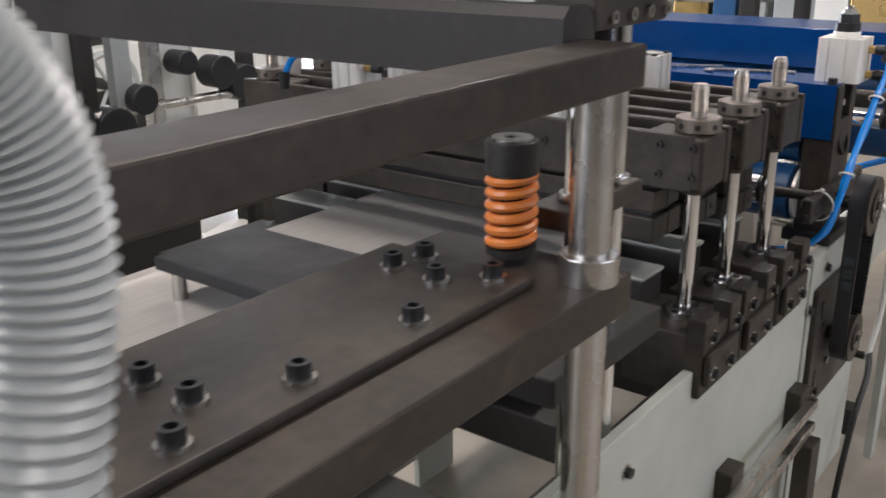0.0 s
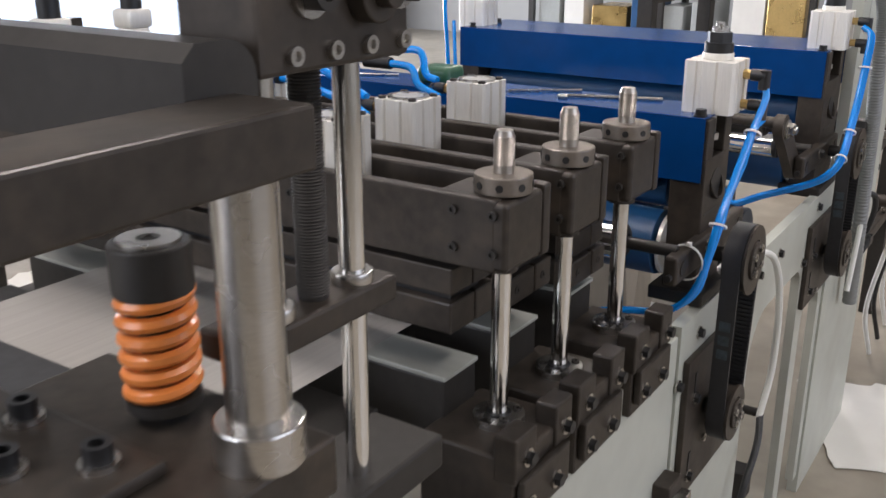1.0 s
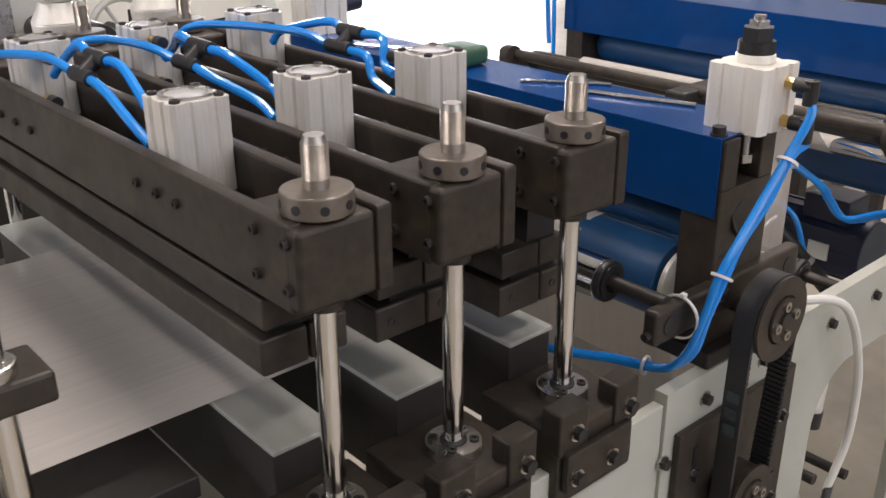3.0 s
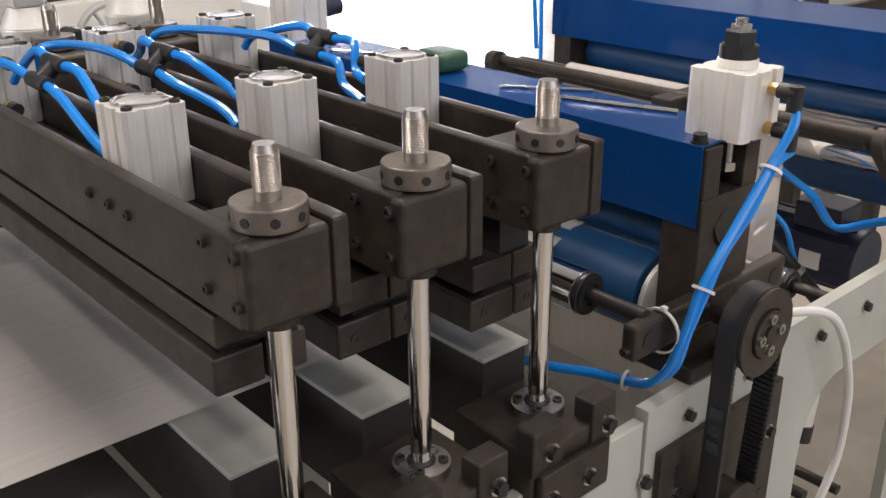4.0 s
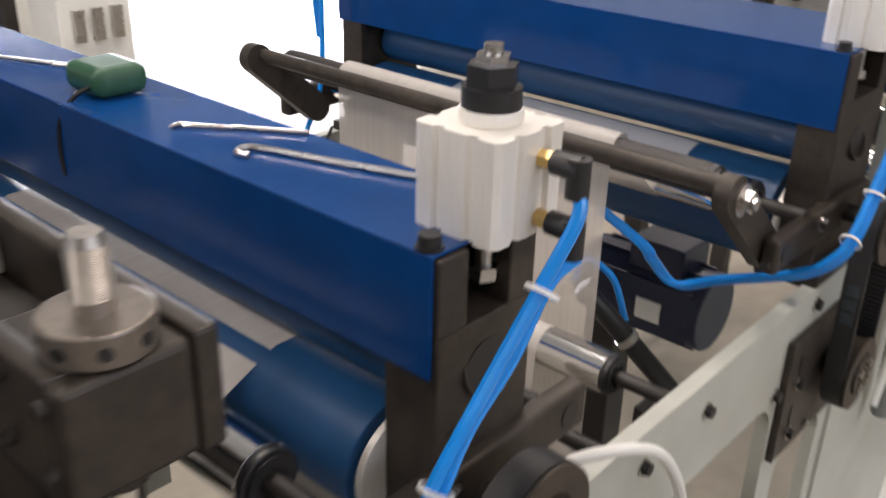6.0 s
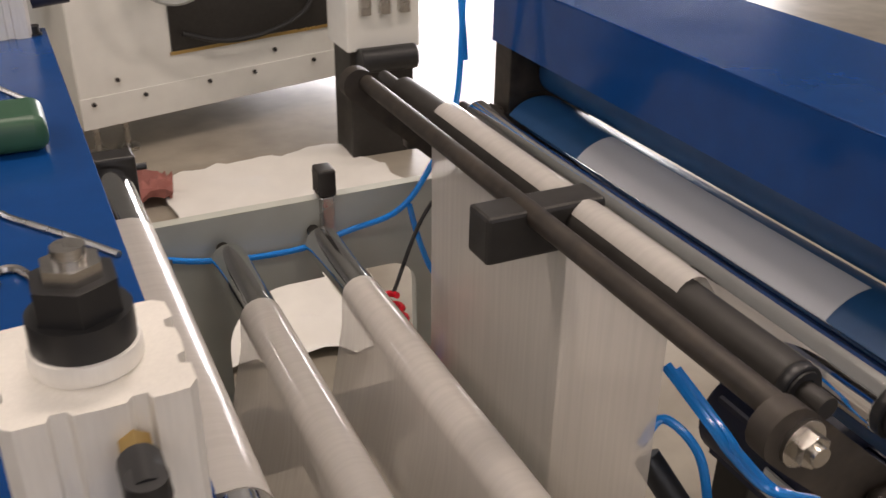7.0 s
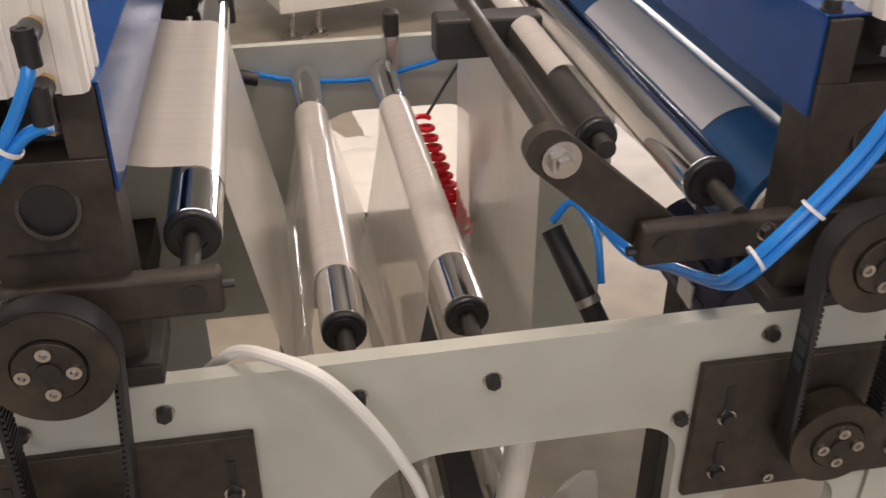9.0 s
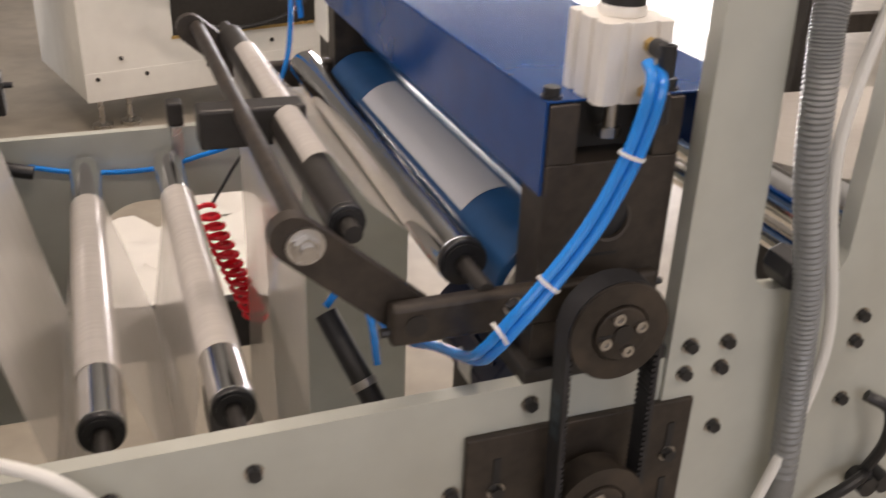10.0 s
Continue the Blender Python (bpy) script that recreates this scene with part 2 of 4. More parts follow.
# ---------------------------------------------------------------- hall
part("floor", box(B(), -7, 12, -7, 11, -0.2, 0), M_FLOOR)
tagged(bpy.data.objects["floor"], "worn beige grey coated concrete hall floor", "floor", kind="structure")
part("ceiling", box(B(), -7, 12, -7, 11, 6.0, 6.2), M_WALL)
tagged(bpy.data.objects["ceiling"], "plain pale hall ceiling", "ceiling", kind="structure")
bm = B()
box(bm, -7, 3.2, 9.6, 9.8, 0, 6)
box(bm, 10.2, 12, 9.6, 9.8, 0, 6)
box(bm, 3.2, 10.2, 9.6, 9.8, 2.4, 6)
tagged(part("wall_far", bm, M_WALL), "pale hall wall with a wide open daylight door", "wall", kind="structure")
bm = B()
box(bm, -7.0, -6.8, -7, 11, 0, 1.6)
box(bm, -7.0, -6.8, -7, 11, 4.4, 6)
box(bm, -7.0, -6.8, -7, -0.2, 1.6, 4.4)
box(bm, -7.0, -6.8, 6.2, 11, 1.6, 4.4)
tagged(part("wall_side", bm, M_WALL), "pale hall wall with a long window", "wall", kind="structure")
tagged(part("wall_end", box(B(), 11.8, 12, -7, 11, 0, 6), M_WALL), "plain pale hall wall", "wall", kind="structure")
bm = B()
box(bm, -7, 12, -7.2, -7.0, 0, 1.6)
box(bm, -7, 12, -7.2, -7.0, 4.4, 6)
box(bm, -7, -2.4, -7.2, -7.0, 1.6, 4.4)
box(bm, 5.4, 12, -7.2, -7.0, 1.6, 4.4)
tagged(part("wall_near", bm, M_WALL), "pale hall wall with a long window", "wall", kind="structure")
for lx, ly in ((-2.2, 1.6), (1.4, 1.6), (5.0, 1.6), (-2.2, -2.6), (1.4, -2.6), (5.0, -2.6)):
    cl = thing("ceiling_lamp", "long white tube lamp housing hung from the ceiling", "ceiling lamp", "ceiling lamps", (lx, ly, 4.93))
    part("housing", box(B(), -0.78, 0.78, -0.17, 0.17, 0.0, 0.08, 0.01), M_WHITE, cl)
    for px in (-0.6, 0.6):
        part("hanger", rod(B(), (px, 0, 0.08), (px, 0, 1.07), 0.008, n=8), M_STEEL, cl)

# ---------------------------------------------------------------- machine frame
YO, YI = -0.085, -0.063          # operator-side plate
FO, FI = 1.007, 0.985            # far side plate


def side_plate(name, label, y0, y1, arch):
    t = thing(name, label, "machine frame")
    low = B()
    box(low, -2.6, 0.520, y0 + 0.004, y1, 0.10, 0.945, 0.002)
    part("lower_plate", low, M_PAINT, t)
    # the operator side has a second opening between two narrow legs
    second = [(1.640, 0.06), *arc(1.59, 0.63, 0.05, 0, 90, 5), *arc(arch + 0.17, 0.63, 0.05, 90, 180, 5), (arch + 0.12, 0.06)] if y0 < 0 else []
    out = [(0.522, 0.30), (0.522, 0.962), (1.680, 0.972), (1.680, 0.06), *second, (arch + 0.065, 0.06), *arc(arch, 0.755, 0.055, 0, 90, 6), *arc(1.09, 0.695, 0.115, 90, 180, 8), (0.975, 0.30)]
    part("upper_plate", slab(B(), out, y0, y1), M_PAINT, t, smooth=30)
    part("foot", box(B(), 0.53, 0.70, y0 + 0.002, y1, 0.0, 0.30), M_PAINT, t)
    part("foot", box(B(), -1.2, -1.0, y0 + 0.006, y1, 0.0, 0.10), M_PAINT, t)
    return t


side_a = side_plate("machine_side_plate", "grey-green painted steel side plate with arched cut-outs", YO, YI, 1.335)
side_b = side_plate("machine_side_plate", "grey-green painted steel side plate on the rear of the machine", FI, FO, 1.285)

upright = thing("tall_upright_plate", "tall grey painted upright plate with a long rounded slot", "machine frame")
bm = B()
slab(bm, [(1.682, 0.0), (1.680, 2.05), (1.765, 2.05), (1.765, 1.60), (1.79, 1.10), *arc(1.83, 1.095, 0.04, 180, 270, 5), (1.85, 1.055), (1.85, 0.0)], YO - 0.006, YI)
slab(bm, [(1.85, 0.0), (1.85, 1.055), *arc(1.90, 1.095, 0.04, 270, 360, 5), (1.94, 2.05), (2.30, 2.05), (2.28, 0.0)], YO - 0.006, YI)
part("plate", bm, M_PAINT, upright, smooth=30)
for x, z in ((1.710, 0.990), (1.768, 0.987), (1.708, 0.948), (1.764, 0.948), (1.770, 0.850), (1.990, 0.990), (1.988, 0.949), (1.990, 0.850)):
    share("bolt", HEX, upright, (x, YO - 0.006, z))
for x, z in ((0.769, 0.925), (0.984, 0.915), (1.142, 0.917), (1.488, 0.941), (1.387, 0.821), (0.616, 0.919), (0.524, 0.849), (-0.30, 0.876)):
    share("bolt", HEX, side_a, (x, YO + (0.004 if x < 0.520 else 0), z))
for x in (-0.9, -1.6):
    share("bolt", HEX, side_a, (x, YO + 0.004, 0.87))

# rails between the two plates
for i, (x, z) in enumerate(((0.60, 0.55), (1.20, 0.28), (-0.75, 0.55))):
    tie = thing("cross_beam", "dark steel cross beam between the side plates", "machine frame", "cross beams")
    part("beam", box(B(), x - 0.03, x + 0.03, YI, FI, z - 0.04, z + 0.04, 0.003), M_OXDARK, tie)


# ---------------------------------------------------------------- sealing bars
def sealing_bar(x0, out, drop):
    t = thing("sealing_bar", "black oxide steel heat-sealing bar raised on two bright guide rods", "sealing bar", "sealing bars", (x0, 0, -0.011))
    part("side_plate", box(B(), -0.046, -0.028, -0.040, 0.985, 1.236, 1.326, 0.003), M_OXIDE, t)
    cap_plate = B()
    box(cap_plate, 0.045, 0.064, -0.0565, 0.985, 1.236, 1.328, 0.004)
    part("side_plate", cap_plate, M_OXIDE, t)
    for ya, yb in ((-0.0555, 0.052), (0.87, 0.985)):
        part("end_block", box(B(), -0.0455, 0.0445, ya, yb, 1.238, 1.324, 0.006, 3), M_OXIDE, t)
    part("filler_bar", box(B(), -0.020, 0.042, 0.055, 0.865, 1.240, 1.275, 0.002), M_OXDARK, t)
    for xa, xb in ((-0.043 - out, 0.006 - out * 0.4), (0.0085 - out * 0.4, 0.052 - out * 0.4)):
        part("heater_beam", box(B(), xa, xb, 0.022, 0.93, 1.193 - drop, 1.228 - drop, 0.002), M_OXIDE, t)
    for xa, xb in ((-0.050 - out, 0.006 - out * 0.4), (0.0085 - out * 0.4, 0.056 - out * 0.4)):
        part("jaw", box(B(), xa, xb, 0.018, 0.93, 1.144 - drop, 1.186 - drop, 0.003), M_OXIDE, t)
    # black strip set back between jaw and beam puts the groove's shade into colour
    part("gap_strip", box(B(), -0.036 - out * 0.5, 0.030, 0.028, 0.92, 1.185 - drop, 1.194 - drop), M_BLACK, t)
    # dark spacer between heater beam and bar
    part("gap_strip", box(B(), -0.020, 0.030, 0.028, 0.92, 1.227 - drop, 1.240), M_BLACK, t)
    if out:
        for yy in (0.045, 0.30, 0.60):
            share("cap_screw", CAP, t, (-0.030 - out, yy, 1.228 - drop), (-90, 0, 0))
        share("cap_screw", CAP, t, (-0.028 - out, 0.022, 1.165 - drop))
        share("cap_screw", CAP, t, (0.030 - out * 0.4, 0.022, 1.165 - drop))
    for yr in (-0.024, 0.94):
        part("guide_rod", rod(B(), (0, yr, 0.80), (0, yr, 1.326), 0.0122, n=24), M_CHROME, t, "polished chrome guide rod")
        st = B()
        n, zz = 22, 1.326
        rod(st, (0, yr, 1.326), (0, yr, 1.392), 0.0125, n=n)
        rod(st, (0, yr, 1.392), (0, yr, 1.400), 0.0125, 0.010, n=n)
        stub = part("threaded_stub", st, M_THREAD, t, "worn threaded steel stub")
        th = B()
        for k in range(22):
            z = 1.358 + k * 0.0016
            rod(th, (0, yr, z), (0, yr, z + 0.0008), 0.0125, 0.0132, n=18, caps=False)
            rod(th, (0, yr, z + 0.0008), (0, yr, z + 0.0016), 0.0132, 0.0125, n=18, caps=False)
        part("thread", th, M_THREAD, stub)
        col = B()
        rod(col, (0, yr, 1.326), (0, yr, 1.349), 0.0355, n=36, bevel=0.002)
        collar = part("collar", col, M_COLLAR, t, "worn dark steel collar nut")
        for k in range(8):
            a = radians(22 + k * 45)
            c = Vector((math.cos(a), math.sin(a), 0))
            # black plug on the uncut collar: the hole's inner shade as colour
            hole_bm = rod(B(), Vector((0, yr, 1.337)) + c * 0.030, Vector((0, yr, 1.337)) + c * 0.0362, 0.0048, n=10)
            part("spanner_hole_shade", hole_bm, M_BLACK, collar)
        part("bush", rod(B(), (0, yr, 1.226), (0, yr, 1.238), 0.020, n=24), M_OXIDE, t)
    for y, z in ((0.017, 1.308), (-0.038, 1.308), (0.017, 1.261), (-0.038, 1.261), (0.277, 1.288), (0.227, 1.288), (0.180, 1.288), (0.62, 1.278), (0.68, 1.278), (0.74, 1.278)):
        share("cap_screw", CAP, t, (-0.046, y, z), (0, 0, -90))
    return t


def air_cylinder_body(bm, cx, cy, z0, z1, s):
    """A square extruded cylinder with grooves and rounded lobes at the corners."""
    h = s / 2
    prof = []
    g, d = 0.10 * s, 0.055 * s
    quarter = [(h - 0.16 * s, -h), (h - 0.05 * s, -h + 0.01 * s), (h, -h + 0.08 * s), (h, -0.26 * s), (h - d, -0.24 * s), (h - d, -0.16 * s), (h - 0.008 * s, -0.13 * s), (h, 0), (h - 0.008 * s, 0.13 * s), (h - d, 0.16 * s), (h - d, 0.24 * s), (h, 0.26 * s)]
    for k in range(4):
        c, sn = round(math.cos(k * math.pi / 2)), round(math.sin(k * math.pi / 2))
        prof += [(cx + x * c - y * sn, cy + x * sn + y * c) for x, y in quarter]
    lo = [bm.verts.new((x, y, z0)) for x, y in prof]
    hi = [bm.verts.new((x, y, z1)) for x, y in prof]
    n = len(prof)
    for i in range(n):
        bm.faces.new((lo[i], lo[(i + 1) % n], hi[(i + 1) % n], hi[i]))
    bm.faces.new(hi)
    bm.faces.new(list(reversed(lo)))
    return bm


def air_cylinder(x, y, far):
    t = thing("air_cylinder", "silver square compact air cylinder set between the bar plates", "air cylinder", "bar cylinders", (x, y, -0.011))
    part("body", air_cylinder_body(B(), 0, 0, 1.276, 1.386, 0.074), M_ALU, t, smooth=20)
    top = B()
    ring(top, (0, 0, 1.386), (0, 0, 1.3895), 0.031, 0.025, 30)
    part("snap_ring", top, M_STEEL, t)
    part("end_cap", rod(B(), (0, 0, 1.384), (0, 0, 1.3885), 0.0235, n=28), M_CASTTOP, t, "bright machined end cap")
    for sx in (-1, 1):
        for sy in (-1, 1):
            share("cap_screw", CAP, t, (sx * 0.027, sy * 0.027, 1.385), (-90, 0, 0))
    fit_y, step = (-0.037, -1) if far else (0.037, 1)
    for zc in (1.369, 1.306):
        part("fitting_nut", rod(B(), (-0.01, fit_y, zc), (-0.01, fit_y + step * 0.016, zc), 0.008, n=6), M_BRASS, t)
        part("fitting_elbow", rod(B(), (-0.01, fit_y + step * 0.016, zc), (-0.01, fit_y + step * 0.036, zc), 0.009, n=14), M_BLACK, t)
    return t


def rod_base(x0):
    t = thing("rod_pedestal", "dark steel rod pedestal block bolted over the side plate", "pedestal", "rod pedestals", (x0, -0.010, 0.018))
    part("block", box(B(), -0.082, 0.066, -0.083, 0.055, 0.880, 0.988, 0.004), M_OXIDE, t)
    for xa, xb in ((-0.083, -0.030), (0.022, 0.068)):
        part("ear", box(B(), xa, xb, -0.087, -0.055, 0.955, 1.018, 0.003), M_OXIDE, t)
    foot = B()
    box(foot, -0.075, 0.050, -0.095, -0.0835, 0.902, 0.960, 0.003)
    part("clamp_foot", foot, M_OXIDE, t)
    fl = B()
    ring(fl, (0, -0.014, 0.988), (0, -0.014, 0.999), 0.034, 0.0165, 32)
    part("flange", fl, M_STEEL, t, "bright turned steel flange ring")
    ring_seal = ring(B(), (0, -0.014, 0.99), (0, -0.014, 1.001), 0.0164, 0.0123, 24)
    part("seal", ring_seal, M_BLACK, t)
    for k in range(4):
        a = radians(45 + 90 * k)
        share("cap_screw", CAP, t, (0.025 * math.cos(a), 0.025 * math.sin(a) - 0.014, 0.998), (-90, 0, 0))
    for x, z in ((-0.053, 0.9835), (0.050, 0.979)):
        share("bolt", HEX, t, (x, -0.087, z))
    for x, z in ((-0.058, 0.923), (0.010, 0.923)):
        share("bolt", HEX, t, (x, -0.095, z))
    return t


def platen(x0):
    t = thing("platen_beam", "black beam with a pale polished sealing pad on top", "platen", "platens", (x0, 0, 0))
    part("beam", box(B(), -0.036, 0.042, 0.038, 0.93, 0.925, 1.0575, 0.003), M_OXDARK, t)
    part("pad", box(B(), -0.038, 0.044, 0.035, 0.93, 1.058, 1.0645, 0.0015), M_PAD, t, "pale worn sealing pad")
    return t


lifting = []
for x, jaw_out, jaw_drop in ((0.0055, 0.0, 0.0), (0.176, 0.026, 0.014), (0.3675, 0.026, 0.048)):
    lifting += [sealing_bar(x, jaw_out, jaw_drop), air_cylinder(x + 0.010, 0.246, False), air_cylinder(x + 0.010, 0.705, True)]
    rod_base(x)
    platen(x)
for x in (0.0055, 0.176, 0.3675):
    far = thing("rod_pedestal", "dark steel rod pedestal block on the rear side plate", "pedestal", "rod pedestals", (x, 0, 0))
    part("block", box(B(), -0.06, 0.055, 0.905, 0.975, 0.90, 0.988, 0.004), M_OXIDE, far)

# ---------------------------------------------------------------- blue roller stations


def roller(name, label, x, z, r, y0, y1, material, axle=0.011, a0=None, a1=None, rim=True):
    t = thing(name, label, "roller", at=(x, 0, z))
    bm = B()
    rod(bm, (0, y0, 0), (0, y1, 0), r, n=44, bevel=0.0015)
    part("shell", bm, material, t, smooth=30)
    if rim and material is not M_RUBBER:
        rb = rod(B(), (0, y0 - 0.010, 0), (0, y0 + 0.002, 0), r * 0.97, n=32, bevel=0.002)
        ring(rb, (0, y0 - 0.013, 0), (0, y0 - 0.009, 0), r * 0.80, r * 0.50, 30)
        part("bearing_cap", rb, M_BLACK, t)
    if material is M_RUBBER:
        part("end_disc", rod(B(), (0, y0 - 0.016, 0), (0, y0 - 0.008, 0), r * 0.93, n=36, bevel=0.001), M_ALU, t, "bright machined end disc")
    part("axle", rod(B(), (0, a0 if a0 is not None else YI, 0), (0, a1 if a1 is not None else FI, 0), axle, n=20), M_OXDARK, t)
    return t


def station(x0, name, wide, top_z, low_z, deep):
    """Blue sheet cover on two dark end frames, with an air cylinder on the near one. x0: the cover's front face."""
    cover = thing("blue_cover", "glossy blue painted folded sheet cover over the rollers", "cover", "blue covers")
    bm = B()
    box(bm, x0, x0 + deep, -0.058, 0.992, top_z - 0.003, top_z, 0.001)
    box(bm, x0, x0 + 0.003, -0.058, 0.992, low_z, top_z - 0.003)
    box(bm, x0 + deep - 0.003, x0 + deep, -0.058, 0.992, low_z, top_z - 0.003)
    part("sheet", bm, M_BLUE, cover)
    for yy in (-0.041, 0.96):
        for xx in (x0 + 0.012, x0 + wide - 0.018):
            sh = B()
            rod(sh, (xx, yy - 0.004, top_z), (xx, yy - 0.004, top_z + 0.003), 0.012, n=20)
            rod(sh, (xx, yy - 0.004, top_z + 0.003), (xx, yy - 0.004, top_z + 0.013), 0.0095, n=18)
            part("socket_bolt", sh, M_BLACK, cover)
    for y0, y1 in ((-0.064, -0.002), (0.93, 0.986)):
        fr = thing("end_frame", "dark steel end frame carrying the roller bearings", "bearing frame", "bearing frames")
        xa, xb = x0 + 0.004, x0 + wide - 0.004
        zt, zw = top_z - 0.004, top_z - 0.075
        part("lower_panel", box(B(), xa, xb, y0, y1, 0.975, zw, 0.002), M_OXIDE, fr)
        part("post", box(B(), xa, xa + 0.036, y0, y1, zw, zt, 0.002), M_OXIDE, fr)
        part("post", box(B(), xb - 0.036, xb, y0, y1, zw, zt, 0.002), M_OXIDE, fr)
        part("window_back", box(B(), xa + 0.036, xb - 0.036, y1 - 0.012, y1, zw, zt), M_OXDARK, fr)
        part("foot", box(B(), xa - 0.016, xb + 0.016, y0 - 0.02, y1 + 0.02, 0.964, 0.990, 0.003), M_OXDARK, fr)
        xm = (xa + xb) / 2
        ho = B()
        ring(ho, (xm, y0 - 0.003, 1.180), (xm, y0 + 0.004, 1.178), 0.031, 0.027, 26)
        part("bore_rim", ho, M_OXIDE, fr)
        # black disc and strip on the uncut panel paint the shade of bore and slot
        part("bore_shade", rod(B(), (xm, y0 - 0.0008, 1.178), (xm, y0 + 0.006, 1.178), 0.0272, n=26), M_BLACK, fr)
        part("slot", box(B(), xm - 0.05, xm + 0.02, y0 - 0.0006, y0 + 0.004, 1.127, 1.131), M_BLACK, fr)
    return cover


station(0.628, "first", 0.136, 1.304, 1.190, 0.136)
station(1.489, "second", 0.180, 1.325, 1.212, 0.275)


def top_cylinder(x, y, z):
    t = thing("air_cylinder", "cream square air cylinder with a black adjusting nut on top", "air cylinder", "station cylinders", (x, y, z))
    part("body", air_cylinder_body(B(), 0, 0, 0.0, 0.090, 0.090), M_ALUW, t, smooth=20)
    part("neck", rod(B(), (0, 0, 0.090), (0, 0, 0.102), 0.027, n=30, bevel=0.002), M_ALUW, t)
    nut = B()
    rod(nut, (0, 0, 0.102), (0, 0, 0.119), 0.025, n=30)
    rod(nut, (0, 0, 0.119), (0, 0, 0.137), 0.022, n=6)
    part("adjusting_nut", nut, M_BLACK, t, "black plastic adjusting nut")
    part("lock_nut", rod(B(), (0, 0, 0.137), (0, 0, 0.145), 0.015, n=6), M_STEEL, t)
    part("stud", rod(B(), (0, 0, 0.145), (0, 0, 0.153), 0.008, n=16), M_STEEL, t)
    part("piston_rod", rod(B(), (0, 0, -0.040), (0, 0, 0), 0.008, n=16), M_STEEL, t)
    part("rod_nut", rod(B(), (0, 0, -0.052), (0, 0, -0.040), 0.014, n=6), M_STEEL, t)
    for zc in (0.066, 0.014):
        part("brass_nut", rod(B(), (0.012, -0.044, zc), (0.012, -0.060, zc), 0.0085, n=6), M_BRASS, t)
        e = B()
        rod(e, (0.012, -0.058, zc), (0.012, -0.084, zc), 0.0105, n=16)
        rod(e, (0.012, -0.081, zc + 0.009), (0.012, -0.081, zc - 0.024), 0.010, n=16)
        part("elbow_fitting", e, M_BLACK, t)
    return t


top_cylinder(0.714, -0.042, 1.3035)
top_cylinder(1.580, -0.042, 1.3245)

# rollers, first station to second
roller("rubber_roller", "dark blue rubber nip roller with bright end disc", 0.655, 1.062, 0.060, 0.012, 0.925, M_RUBBER)
roller("rubber_roller", "dark blue rubber nip roller above its partner", 0.688, 1.155, 0.032, 0.012, 0.925, M_RUBBER)
roller("rubber_roller", "dark blue rubber nip roller with bright end disc", 1.552, 1.042, 0.080, 0.012, 0.925, M_RUBBER)
roller("rubber_roller", "dark blue rubber nip roller above its partner", 1.590, 1.165, 0.042, 0.012, 0.925, M_RUBBER)
roller("guide_roller", "chrome guide roller on a black axle", 0.528, 1.094, 0.032, 0.042, 0.90, M_CHROME)
roller("guide_roller", "chrome guide roller with film running over it", 0.813, 1.067, 0.034, 0.060, 0.935, M_CHROME)
roller("guide_roller", "chrome guide roller wrapped with film", 0.980, 0.907, 0.030, 0.060, 0.940, M_CHROME)
roller("guide_roller", "chrome guide roller wrapped with film", 1.140, 0.909, 0.030, 0.062, 0.935, M_CHROME)
roller("guide_roller", "chrome guide roller on a black axle", 1.430, 1.098, 0.033, 0.024, 0.92, M_CHROME)
roller("guide_roller", "low chrome guide roller near the floor", 0.912, 0.560, 0.030, 0.06, 0.90, M_CHROME)
roller("guide_roller", "low chrome guide roller near the floor", 1.080, 0.530, 0.030, 0.06, 0.90, M_CHROME)
roller("guide_roller", "low chrome guide roller near the floor", 1.225, 0.470, 0.030, 0.06, 0.90, M_CHROME)
roller("guide_roller", "thin dark guide roller of the dancer arm", 1.280, 1.172, 0.024, 0.02, 0.90, M_OXDARK, a0=-0.02)


def arm(x0, x1, z, label):
    t = thing("roller_bracket", label, "bracket", "roller brackets")
    part("plate", box(B(), x0, x1, -0.078, -0.054, z - 0.026, z + 0.026, 0.006, 3), M_OXIDE, t)
    for x in (x0 + 0.030, x1 - 0.030):
        part("pin", rod(B(), (x, -0.0795, z), (x, -0.06, z), 0.014, n=22), M_OXDARK, t)
    part("set_screw", rod(B(), (x1, -0.066, z + 0.005), (x1 + 0.012, -0.066, z + 0.005), 0.005, n=8), M_BLACK, t)
    part("set_screw", rod(B(), (x0, -0.066, z - 0.010), (x0 - 0.010, -0.066, z - 0.010), 0.006, n=8), M_BLACK, t)
    share("bolt", HEX, t, (x0 + 0.15, -0.078, z + 0.008))
    return t


bracket_a = arm(0.490, 0.850, 1.070, "dark steel roller bracket with end pins")
arm(1.308, 1.655, 1.075, "dark steel roller bracket holding the dancer lever")

for xa, xb in ((0.490, 0.850), (1.308, 1.655)):
    rear = thing("roller_bracket", "dark steel roller bracket at the rear end of the rollers", "bracket", "roller brackets")
    part("plate", box(B(), xa, xb, 0.948, 0.976, 1.046, 1.100, 0.006, 3), M_OXIDE, rear)
    part("bearing_block", box(B(), xb - 0.075, xb + 0.005, 0.940, 0.9835, 1.030, 1.112, 0.004), M_OXDARK, rear)
    part("set_screw", rod(B(), (xb + 0.004, 0.962, 1.085), (xb + 0.022, 0.962, 1.085), 0.006, n=8), M_BLACK, rear)
    for x in (xa + 0.03, xb - 0.05):
        part("pin", rod(B(), (x, 0.944, 1.072), (x, 0.95, 1.072), 0.014, n=20), M_OXDARK, rear)
part("cable_tie", ring(B(), (0.548, -0.070, 1.070), (0.552, -0.070, 1.070), 0.0325, 0.030, 22), M_TIE, bracket_a)
